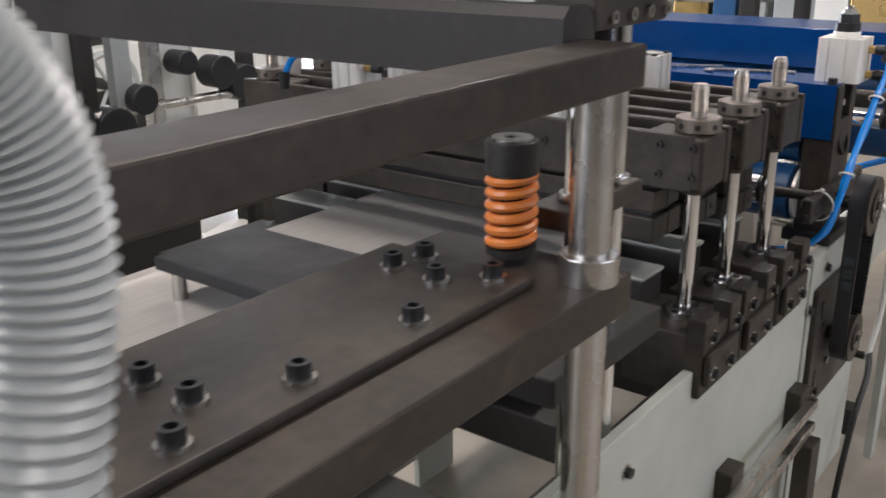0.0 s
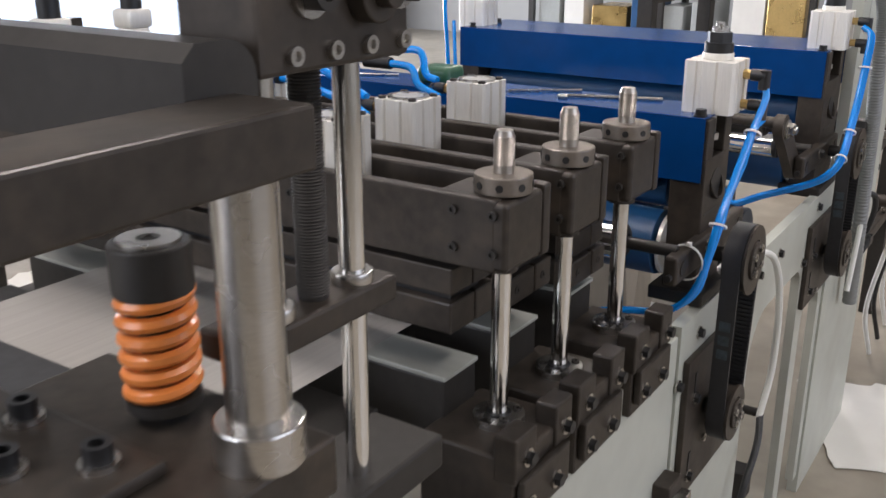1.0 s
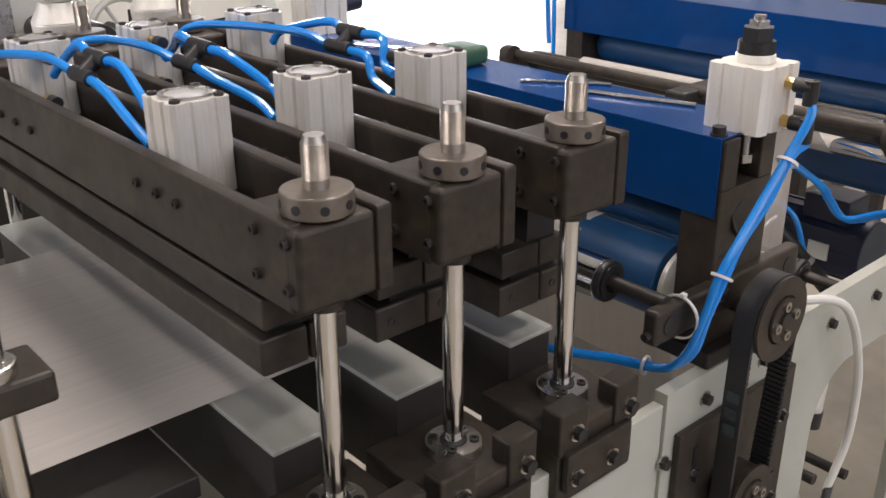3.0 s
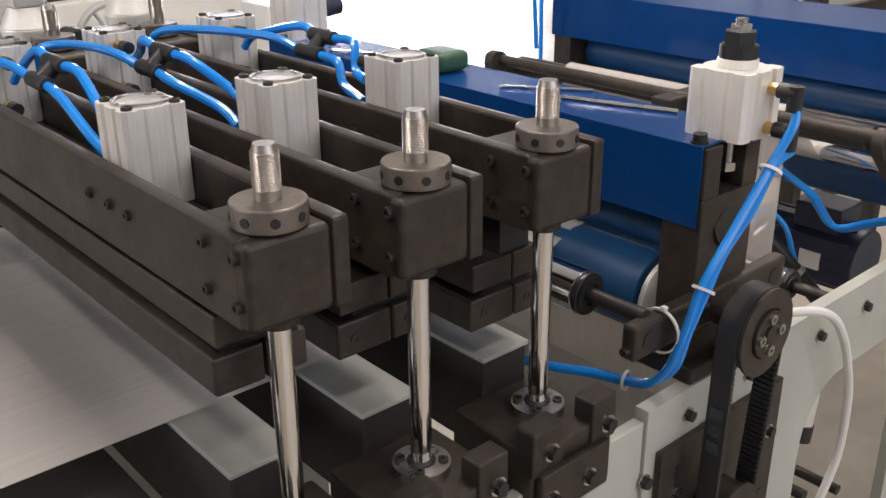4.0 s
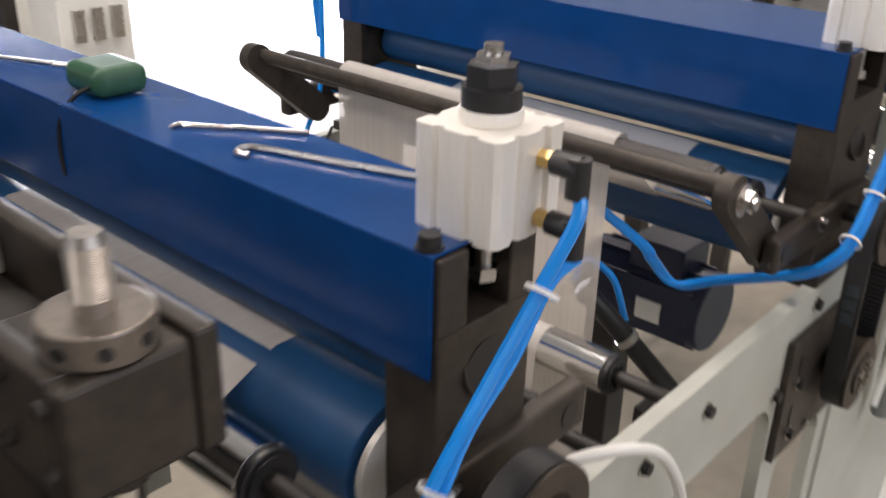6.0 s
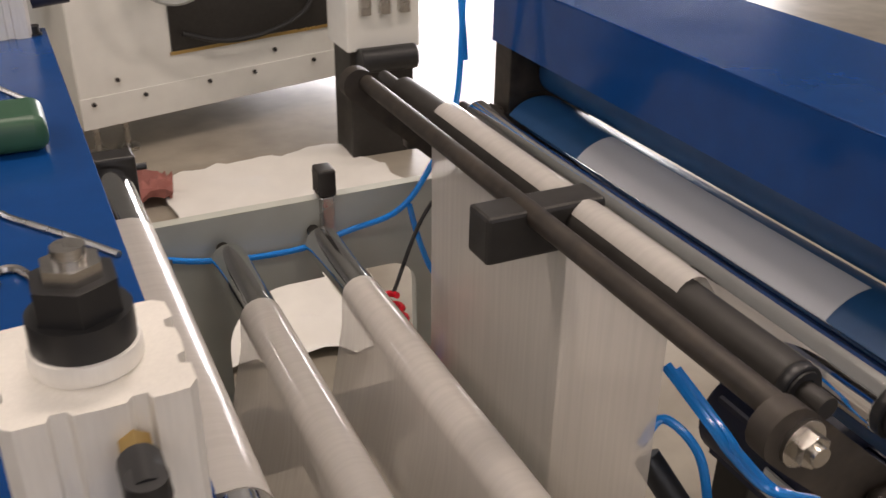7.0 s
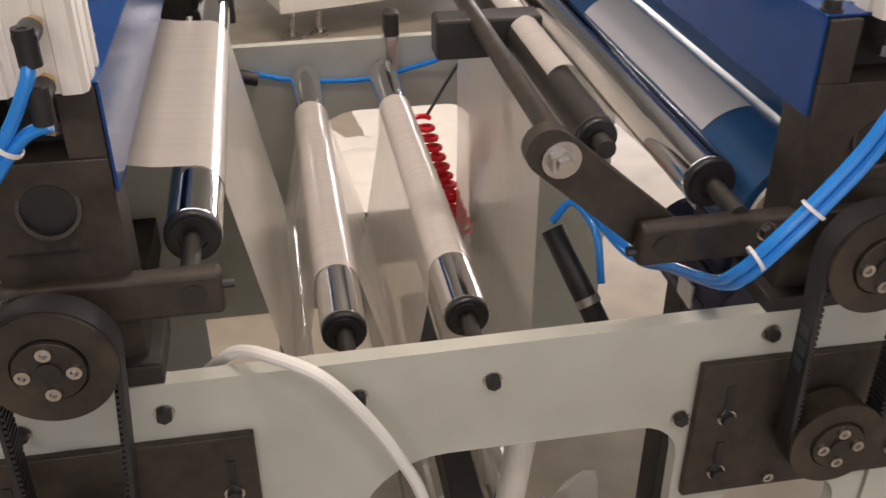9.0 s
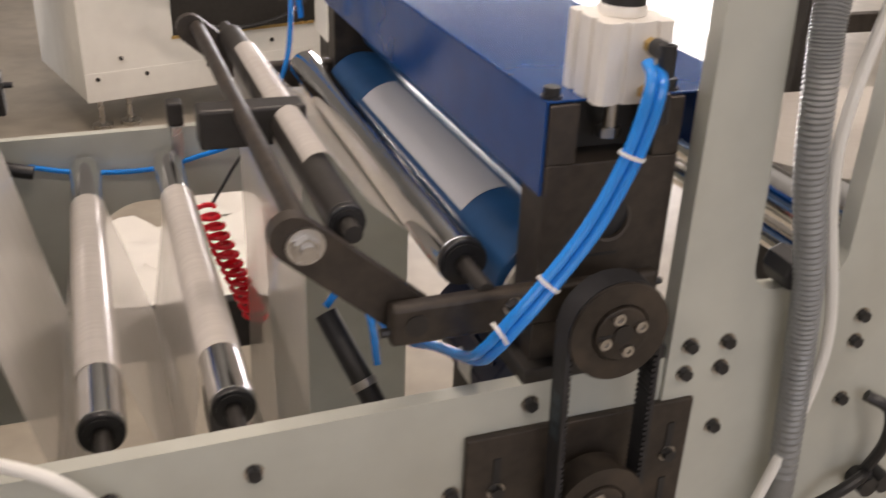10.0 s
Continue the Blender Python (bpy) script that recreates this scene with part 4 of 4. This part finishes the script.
base_rail = thing("base_rail", "black base rail carrying the rod pedestals", "rail", "base rails")
part("bar", box(B(), -0.95, 0.62, -0.060, -0.020, 0.860, 0.898, 0.003), M_OXDARK, base_rail)
base_rail2 = thing("base_rail", "black base rail on the rear side plate", "rail", "base rails")
part("bar", box(B(), -0.95, 0.62, 0.905, 0.948, 0.860, 0.898, 0.003), M_OXDARK, base_rail2)
for x in (-0.28, -0.62):
    cbm = thing("cross_beam", "black cross beam under the film web", "machine frame", "cross beams")
    part("beam", box(B(), x - 0.05, x + 0.05, -0.02, 0.905, 0.865, 0.930, 0.003), M_OXDARK, cbm)
die = thing("die_plate", "black die plate under the press", "die plate")
part("plate", box(B(), -0.57, -0.37, 0.31, 0.61, 1.118, 1.140, 0.003), M_BELT, die)
for x in (-0.545, -0.395):
    for y in (0.335, 0.585):
        part("pillar", rod(B(), (x, y, 0.93), (x, y, 1.119), 0.012, n=16), M_STEEL, die)
part("base", box(B(), -0.60, -0.34, 0.28, 0.64, 0.931, 0.960, 0.003), M_OXDARK, die)

# motor and ram below the second station
motor = thing("drive_motor", "navy painted drive motor below the second station", "motor", at=(1.60, 0.22, 0.80))
mb = B()
rod(mb, (0, -0.10, 0), (0, 0.16, 0), 0.075, n=28, bevel=0.004)
part("housing", mb, M_NAVY, motor)
for k in range(10):
    a = 2 * math.pi * k / 10
    part("fin", box(B(), 0.072 * math.cos(a) - 0.004, 0.072 * math.cos(a) + 0.004, -0.08, 0.14, 0.072 * math.sin(a) - 0.008, 0.072 * math.sin(a) + 0.008), M_NAVY, motor)
part("terminal_box", box(B(), -0.05, 0.05, -0.05, 0.06, 0.06, 0.12, 0.004), M_NAVY, motor)
part("rating_plate", box(B(), -0.079, -0.0745, -0.03, 0.02, -0.02, 0.02), M_WHITE, motor)
part("foot", box(B(), -0.035, 0.035, 0.08, 0.15, -0.80, -0.06, 0.004), M_OXDARK, motor)
ram = thing("pneumatic_ram", "slim steel pneumatic ram with a rod eye", "air cylinder", at=(1.20, 0.02, 0.70))
part("tube", rod(B(), (0, 0, -0.10), (0.02, 0, 0.10), 0.021, n=24), M_ALU, ram)
part("end_cap", rod(B(), (-0.006, 0, -0.135), (0, 0, -0.10), 0.024, n=24), M_BLACK, ram)
part("rod", rod(B(), (-0.025, 0, -0.30), (-0.006, 0, -0.13), 0.008, n=16), M_CHROME, ram)
part("rod_eye", rod(B(), (-0.026, -0.012, -0.31), (-0.026, 0.012, -0.31), 0.018, n=18), M_STEEL, ram)
part("pivot", box(B(), 0.00, 0.05, -0.08, 0.03, 0.09, 0.13, 0.003), M_OXDARK, ram)
hang = thing("black_ram", "black inclined pneumatic ram with a chrome collar", "air cylinder")
part("tube", rod(B(), (1.30, 0.22, 0.93), (1.385, 0.06, 0.74), 0.017, n=20), M_BLACK, hang)
part("collar", rod(B(), (1.336, 0.152, 0.85), (1.340, 0.145, 0.841), 0.0195, n=20), M_STEEL, hang)
part("hose", hose(B(), [(1.305, 0.24, 0.93), (1.335, 0.24, 0.96), (1.36, 0.20, 0.93), (1.365, 0.17, 0.86)], 0.006), M_HOSE, hang)

brk = thing("low_roller_bracket", "black bracket bar behind the low rollers", "bracket")
part("bar", box(B(), 0.875, 1.31, 0.905, 0.935, 0.46, 0.585, 0.004), M_OXDARK, brk)
part("arm", box(B(), 0.98, 1.04, 0.935, 0.985, 0.50, 0.56, 0.003), M_OXDARK, brk)

# far plate details: hose, clamp, coil
fh = thing("air_hose", "blue air hose looped along the rear side plate", "hose", "blue air hoses")
part("hose", hose(B(), [(0.875, 0.968, 0.915), (0.94, 0.968, 0.898), (1.03, 0.966, 0.888), (1.12, 0.966, 0.888), (1.20, 0.966, 0.905), (1.28, 0.93, 0.945), (1.345, 0.94, 1.01), (1.40, 0.95, 1.12), (1.42, 0.97, 1.35)], 0.0055), M_HOSE, fh)
part("hose", hose(B(), [(1.30, 0.925, 0.955), (1.312, 0.92, 0.90), (1.33, 0.91, 0.84), (1.355, 0.90, 0.78), (1.345, 0.88, 0.70), (1.33, 0.86, 0.62)], 0.0055), M_HOSE, fh)
part("fitting", rod(B(), (0.835, 0.94, 0.925), (0.885, 0.938, 0.912), 0.014, n=16), M_BLACK, fh)
part("valve", rod(B(), (1.352, 0.90, 0.80), (1.348, 0.885, 0.71), 0.014, n=14), M_BLACK, fh)
clampt = thing("hose_clamp", "bright steel spring clip on the rear side plate", "clip", at=(1.166, 0.980, 0.940))
part("jaw", box(B(), -0.012, 0.012, -0.012, 0.03, -0.055, 0.035, 0.003), M_STEEL, clampt)
part("grip", box(B(), -0.016, 0.016, -0.014, 0.028, 0.035, 0.085, 0.005), M_OXDARK, clampt)
part("spring", rod(B(), (-0.016, 0.0, 0.04), (0.016, 0.0, 0.04), 0.009, n=14), M_STEEL, clampt)
coil = thing("coiled_hose", "bright red coiled air hose hanging behind the film", "hose")
pts = []
for i in range(12 * 14 + 1):
    a = 2 * math.pi * i / 14
    f = i / (12 * 14)
    pts.append((1.187 + 0.090 * f + 0.021 * math.cos(a), 0.76 + 0.021 * math.sin(a), 0.88 - 0.26 * f))
part("coil", hose(B(), pts, 0.0055, 7, raw=True), M_RED, coil)
part("tail", hose(B(), [(1.205, 0.77, 0.88), (1.29, 0.85, 0.96), (1.38, 0.90, 1.02)], 0.0035, 7), M_BLACK, coil)

# regulators and gear on the rear side of the sealing bars
for x, z in ((0.19, 1.37), (0.385, 1.375)):
    rg = thing("air_regulator", "silver air filter bowl with a rounded head", "air regulator", "air regulators", (x, 1.10, z))
    bw = B()
    rod(bw, (0, 0, -0.10), (0, 0, 0.00), 0.040, 0.048, n=28, bevel=0.004)
    rod(bw, (0, 0, 0.00), (0, 0, 0.035), 0.048, 0.030, n=28)
    part("bowl", bw, M_ALU, rg)
    part("head", box(B(), -0.030, 0.030, -0.030, 0.030, 0.035, 0.075, 0.008), M_ALU, rg)
    part("knob", rod(B(), (0, 0, 0.075), (0, 0, 0.115), 0.022, n=20), M_BLACK, rg)
    part("bracket", box(B(), -0.02, 0.02, -0.128, 0.02, -0.42, -0.10, 0.003), M_OXDARK, rg)
top3 = thing("air_cylinder", "silver square air cylinder at the rear end of the first station", "air cylinder", "station cylinders", (0.70, 0.985, 1.2985))
part("body", air_cylinder_body(B(), 0, 0, 0.0, 0.090, 0.090), M_ALUW, top3, smooth=20)
part("side_valve", rod(B(), (0.05, 0, 0.055), (0.10, 0, 0.06), 0.020, n=18), M_NAVY, top3)
top4 = thing("air_cylinder", "silver square air cylinder at the rear end of the second station", "air cylinder", "station cylinders", (1.58, 0.985, 1.3095))
part("body", air_cylinder_body(B(), 0, 0, 0.0, 0.090, 0.090), M_ALUW, top4, smooth=20)
hx = thing("air_hose", "blue air hose rising from the second station", "hose", "blue air hoses")
part("hose", hose(B(), [(1.44, 1.00, 1.18), (1.43, 1.00, 1.28), (1.42, 1.00, 1.42), (1.46, 1.00, 1.60), (1.54, 1.0, 1.75)], 0.006), M_HOSE, hx)

# rollers of the next unit behind the upright
for x, z, r in ((1.98, 1.09, 0.035), (2.06, 0.98, 0.03), (2.16, 1.03, 0.04), (2.28, 0.92, 0.03), (2.40, 0.98, 0.04), (2.50, 0.83, 0.03)):
    roller("guide_roller", "pale chrome roller of the next machine unit", x, z, r, 0.03, 0.90, M_CHROME)
part("web", web_strip([(1.98, 1.126), (2.16, 1.072), (2.40, 1.022), (2.75, 1.02)], 0.17, 0.74), M_FILM, web, smooth=60)

# small bits on the upright plate
for pts in ([(1.96, -0.11, 0.66), (1.99, -0.13, 0.70), (2.03, -0.13, 0.72), (2.08, -0.10, 0.70)], [(2.02, -0.11, 0.86), (2.05, -0.13, 0.84), (2.06, -0.13, 0.78), (2.05, -0.11, 0.70)]):
    bl = thing("black_cable", "short black cable with a gland on the upright plate", "cable", "black cables")
    part("cable", hose(B(), pts, 0.009, 10), M_BLACK, bl)
    part("gland", rod(B(), (pts[-1][0], -0.10, pts[-1][2]), (pts[-1][0], -0.135, pts[-1][2]), 0.017, n=12), M_BLACK, bl)
part("star_knob", rod(B(), (1.845, -0.065, 1.085), (1.845, -0.115, 1.085), 0.026, n=8, bevel=0.004), M_BLACK, upright, "black plastic star knob")
wb = thing("black_cable", "dark cable sagging below the belt drive", "cable", "black cables")
part("cable", hose(B(), [(1.04, -0.11, 0.57), (0.98, -0.125, 0.52), (0.90, -0.125, 0.44), (0.86, -0.12, 0.30), (0.86, -0.11, 0.12)], 0.008), M_BLACK, wb)

# ---------------------------------------------------------------- white machine and loose things beyond
cab = thing("white_machine_cabinet", "large white painted machine cabinet on levelling feet", "machine", at=(0.96, 3.76, 0))
cab.rotation_euler = (0, 0, radians(15))
part("body", box(B(), 0, 1.75, 0, 0.85, 0.16, 1.02, 0.008), M_WHITE, cab)
part("lower_skirt", box(B(), 0.0, 1.75, -0.004, 0.0, 0.16, 0.30), M_WHITE, cab)
part("recess", box(B(), 0.45, 1.30, -0.006, -0.001, 0.44, 0.80), M_OXDARK, cab)
part("recess_frame", box(B(), 0.44, 1.31, -0.010, -0.006, 0.425, 0.440), M_BRASS, cab)
part("top_rail", box(B(), 0.05, 1.70, 0.10, 0.18, 1.02, 1.10, 0.004), M_OXDARK, cab)
for x in (0.06, 0.30, 0.62, 0.86, 1.20, 1.62):
    share("bolt", HEX, cab, (x, -0.004, 0.27))
for x in (0.18, 0.98, 1.5):
    share("bolt", HEX, cab, (x, -0.004, 0.36))
for x in (0.08, 0.22, 1.55, 1.68):
    part("levelling_foot", rod(B(), (x, 0.08, 0.0), (x, 0.08, 0.02), 0.05, n=20), M_STEEL, cab)
    part("foot_stem", rod(B(), (x, 0.08, 0.02), (x, 0.08, 0.16), 0.014, n=14), M_STEEL, cab)
part("cable", hose(B(), [(0.5, -0.03, 0.52), (0.7, -0.05, 0.46), (0.95, -0.05, 0.47), (1.15, -0.05, 0.55), (1.2, -0.02, 0.70)], 0.012, 8), M_BLACK, cab)
for k, (x, h) in enumerate(((0.20, 0.55), (0.42, 0.42), (0.62, 0.60), (0.95, 0.38), (1.30, 0.52))):
    pz = thing("machine_post", "bright steel post standing on the white machine", "post", "machine posts", (0.96 + x * 0.966 - 0.35 * 0.26, 3.76 + x * 0.26 + 0.35 * 0.966, 1.02))
    part("column", rod(B(), (0, 0, 0), (0, 0, h), 0.028, n=18), M_STEEL, pz)
    part("clamp", box(B(), -0.09, 0.09, -0.06, 0.06, h * 0.45, h * 0.45 + 0.10, 0.006), M_OXDARK, pz)
wheel = thing("hand_wheel", "grey hand wheel on the white machine", "hand wheel", at=(1.41, 3.74, 0.86))
wr = B()
pts = [(0.16 * math.cos(2 * math.pi * i / 28), -0.04, 0.16 * math.sin(2 * math.pi * i / 28)) for i in range(29)]
part("rim", hose(B(), pts, 0.018, 8, raw=True), M_COND, wheel)
for k in range(3):
    a = 2 * math.pi * k / 3
    part("spoke", rod(B(), (0, -0.04, 0), (0.155 * math.cos(a), -0.04, 0.155 * math.sin(a)), 0.010, n=10), M_COND, wheel)
part("boss", rod(B(), (0, 0.13, 0), (0, -0.07, 0), 0.03, n=18), M_OXDARK, wheel)

# small white valve cabinet and dark gear beside the white machine
vb = thing("valve_cabinet", "small white valve cabinet with dark gear at its base", "cabinet", at=(2.05, 3.35, 0))
part("body", box(B(), 0, 0.34, 0, 0.26, 0.50, 0.98, 0.006), M_WHITE, vb)
part("stand", box(B(), 0.02, 0.32, 0.02, 0.24, 0.0, 0.50, 0.004), M_OXDARK, vb)
part("gear_housing", rod(B(), (0.04, -0.04, 0.47), (0.30, -0.04, 0.47), 0.055, n=20, bevel=0.004), M_BLACK, vb)
for vx in (0.08, 0.17, 0.26):
    part("valve", box(B(), vx - 0.025, vx + 0.025, -0.03, 0.0, 0.66, 0.80, 0.004), M_STEEL, vb)

# frame of the next unit down the line
nu = thing("machine_stand", "dark steel stand with rollers and cables of the next unit", "machine frame")
for px, py in ((2.62, 0.02), (2.62, 0.86), (3.30, 0.02), (3.30, 0.86)):
    part("post", box(B(), px - 0.03, px + 0.03, py - 0.03, py + 0.03, 0.0, 1.35, 0.003), M_OXDARK, nu)
for pz in (0.45, 0.82, 1.12, 1.32):
    part("rail", box(B(), 2.60, 3.32, -0.014, 0.015, pz, pz + 0.045, 0.003), M_OXIDE, nu)
    part("rail", box(B(), 2.60, 3.32, 0.845, 0.874, pz, pz + 0.045, 0.003), M_OXIDE, nu)
random.seed(12)
for k in range(9):
    px, pz = 2.66 + 0.07 * k, random.choice((0.52, 0.60, 0.90, 0.98, 1.19))
    part("shaft_end", rod(B(), (px, -0.09, pz), (px, 0.0, pz), random.uniform(0.014, 0.032), n=18, bevel=0.002), random.choice((M_STEEL, M_BLACK, M_OXIDE)), nu)
for k in range(4):
    px = 2.64 + 0.17 * k
    part("cable", hose(B(), [(px, -0.05, 0.95), (px + 0.03, -0.10, 0.72), (px + 0.09, -0.11, 0.55), (px + 0.15, -0.08, 0.42), (px + 0.14, -0.05, 0.2), (px + 0.18, -0.08, 0.01)], 0.009, 8), M_BLACK if k % 2 else M_WCABLE, nu)

# gear standing before the second white machine
gear = thing("feeder_gear", "dark feeder gear with steel posts and white guards behind the press", "machine", at=(-0.50, 1.75, 0.51))
gear.scale = (0.72, 0.72, 0.72)
part("base", box(B(), 0.25, 1.25, 0.0, 0.5, -0.707, 0.62, 0.006), M_OXDARK, gear)
for px, pw, pz, mt in ((0.30, 0.035, 1.40, M_WHITE), (0.62, 0.05, 1.36, M_COND), (0.80, 0.03, 1.36, M_OXDARK), (0.95, 0.04, 1.32, M_COND), (1.10, 0.03, 1.30, M_STEEL)):
    part("post", box(B(), px - pw, px + pw, 0.0, 0.06, 0.62, pz, 0.006), mt, gear)
part("guard", box(B(), 0.40, 0.60, 0.03, 0.05, 0.72, 1.18, 0.01), M_WHITE, gear)
part("guard", box(B(), 0.70, 0.80, 0.07, 0.09, 0.80, 1.30, 0.01), M_WHITE, gear)
part("guard", box(B(), 1.12, 1.36, 0.10, 0.12, 0.70, 1.16, 0.03), M_WHITE, gear)
for px, pz, pr in ((0.70, 0.86, 0.07), (0.86, 0.80, 0.09), (1.00, 0.90, 0.06), (1.22, 1.02, 0.05), (1.40, 0.96, 0.07), (1.52, 0.90, 0.08)):
    part("gear_wheel", rod(B(), (px, -0.06, pz), (px, 0.05, pz), pr, n=24, bevel=0.006), M_BLACK, gear)
part("cross_shaft", rod(B(), (0.25, -0.02, 0.86), (1.62, -0.02, 0.86), 0.02, n=16), M_STEEL, gear)
part("end_post", box(B(), 1.56, 1.62, 0.0, 0.06, -0.707, 1.05, 0.004), M_OXDARK, gear)

# second white machine to the left, seen under the press beams
cab2 = thing("white_machine_cabinet", "white painted machine with dark rollers on top", "machine", at=(-1.6, 3.3, 0))
part("body", box(B(), 0, 2.1, 0, 0.8, 0.0, 0.92, 0.008), M_WHITE, cab2)
part("bed", box(B(), 0.05, 2.05, 0.05, 0.7, 0.92, 1.00, 0.004), M_OXDARK, cab2)
for x in (0.3, 0.75, 1.2, 1.65):
    part("column", rod(B(), (x, 0.2, 1.0), (x, 0.2, 1.55), 0.03, n=16), M_STEEL, cab2)
    part("slide_block", box(B(), x - 0.12, x + 0.14, 0.10, 0.34, 1.06, 1.20, 0.006), M_OXDARK, cab2)
part("header", box(B(), 0.1, 2.0, 0.12, 0.32, 1.55, 1.66, 0.006), M_WHITE, cab2)

# rack and boxes far down the hall
rack = thing("storage_rack", "dark steel storage rack with boxes far down the hall", "rack", at=(8.6, 1.6, 0))
for y in (0, 1.5, 3.0):
    for x in (0, 0.7):
        part("upright", box(B(), x, x + 0.06, y, y + 0.06, 0, 2.6), M_OXDARK, rack)
for z in (0.5, 1.1, 1.7, 2.3):
    part("shelf", box(B(), 0, 0.76, 0, 3.06, z, z + 0.05), M_OXDARK, rack)
random.seed(5)
for z in (0.55, 1.15, 1.75):
    y = 0.1
    while y < 2.7:
        w, h = random.uniform(0.2, 0.45), random.uniform(0.2, 0.45)
        bx = thing("carton", "plain carton on the far storage rack", "box", "cartons", (8.65, 1.6 + y, z))
        part("case", box(B(), 0, 0.5, 0, w, 0, h, 0.006), random.choice([M_PAPER, M_COND, M_WALL, M_RUBBER, M_BRASS]), bx)
        y += w + random.uniform(0.02, 0.2)


def crumpled(name, label, category, material, x, y, w, d, h, cells, seed, turn=0, z=0.002):
    bm = B()
    noise.seed_set(seed)
    grid = []
    for i in range(cells + 1):
        row = []
        for j in range(cells + 1):
            u, v = i / cells - 0.5, j / cells - 0.5
            n = noise.noise(Vector((u * 5 + seed, v * 5, 0.3))) + 0.5 * noise.noise(Vector((u * 13, v * 13 + seed, 2)))
            row.append(bm.verts.new((u * w + 0.03 * w * n, v * d + 0.05 * d * n, max(0.0, h * (0.45 + n)))))
        grid.append(row)
    for i in range(cells):
        for j in range(cells):
            bm.faces.new((grid[i][j], grid[i + 1][j], grid[i + 1][j + 1], grid[i][j + 1]))
    o = part(name, bm, material)
    o.location = (x, y, z)
    o.rotation_euler = (0, 0, radians(turn))
    return tagged(o, label, category)


crumpled("paper_sheet", "large white paper sheet lying crumpled on the floor", "paper", M_PAPER, 1.68, 3.05, 0.95, 0.9, 0.03, 18, 3, 8)
crumpled("paper_sheet", "white paper sheet lying on the floor beside the machine", "paper", M_PAPER, 2.25, -0.22, 0.62, 0.42, 0.006, 10, 4, 25)
crumpled("paper_sheet", "pale wrapping sheet spread under the machine", "paper", M_PAPER, 1.25, 2.25, 0.95, 0.7, 0.05, 18, 6, -6)
crumpled("paper_sheet", "pale wrapping sheet spread under the sealing bars", "paper", M_PAPER, -0.5, 0.75, 0.8, 0.7, 0.05, 16, 9, 20)
crumpled("cleaning_rag", "crumpled dusty red cleaning rag on the floor", "rag", M_CLOTH, 1.00, 3.32, 0.48, 0.26, 0.10, 16, 7, -10)
crumpled("plastic_bag", "crumpled clear plastic scrap on the floor", "plastic scrap", M_FILM, 1.30, 0.35, 0.45, 0.35, 0.14, 16, 8, 0)


def motions():
    """Each cycle the bars lift while the drives pull the web on by half a pulley turn."""
    cycle, first = 0.53, 0.29
    for group in (pulleys_a, pulleys_b):
        for pl in group:
            at = pl.location.copy()
            rows, turn, t = [(0.0, 0.0)], 0.0, first - 0.13
            while t < 9.65:
                rows += [(t, turn), (t + 0.1, turn + 45), (t + 0.2, turn + 110), (t + 0.3, turn + 160)]
                turn += 160
                t += cycle
            rows.append((10.0, turn))
            walk(pl, [(s, pose(at.x, at.y, at.z, 0, a, 0)) for s, a in rows])
    for ob in lifting:
        at = ob.location.copy()
        rows, t = [], first
        while t < 9.8:
            rows += [(t - 0.20, 0.000), (t - 0.14, 0.006), (t - 0.09, 0.015), (t - 0.04, 0.029), (t, 0.037), (t + 0.05, 0.037), (t + 0.08, 0.020), (t + 0.12, 0.011), (t + 0.16, 0.003), (t + 0.21, 0.0)]
            t += cycle
        rows = [r for r in rows if 0.03 < r[0] < 9.95] + [(0.0, 0.0), (10.0, 0.004)]
        walk(ob, [(s, pose(at.x, at.y, at.z + dz)) for s, dz in sorted(rows)])


motions()
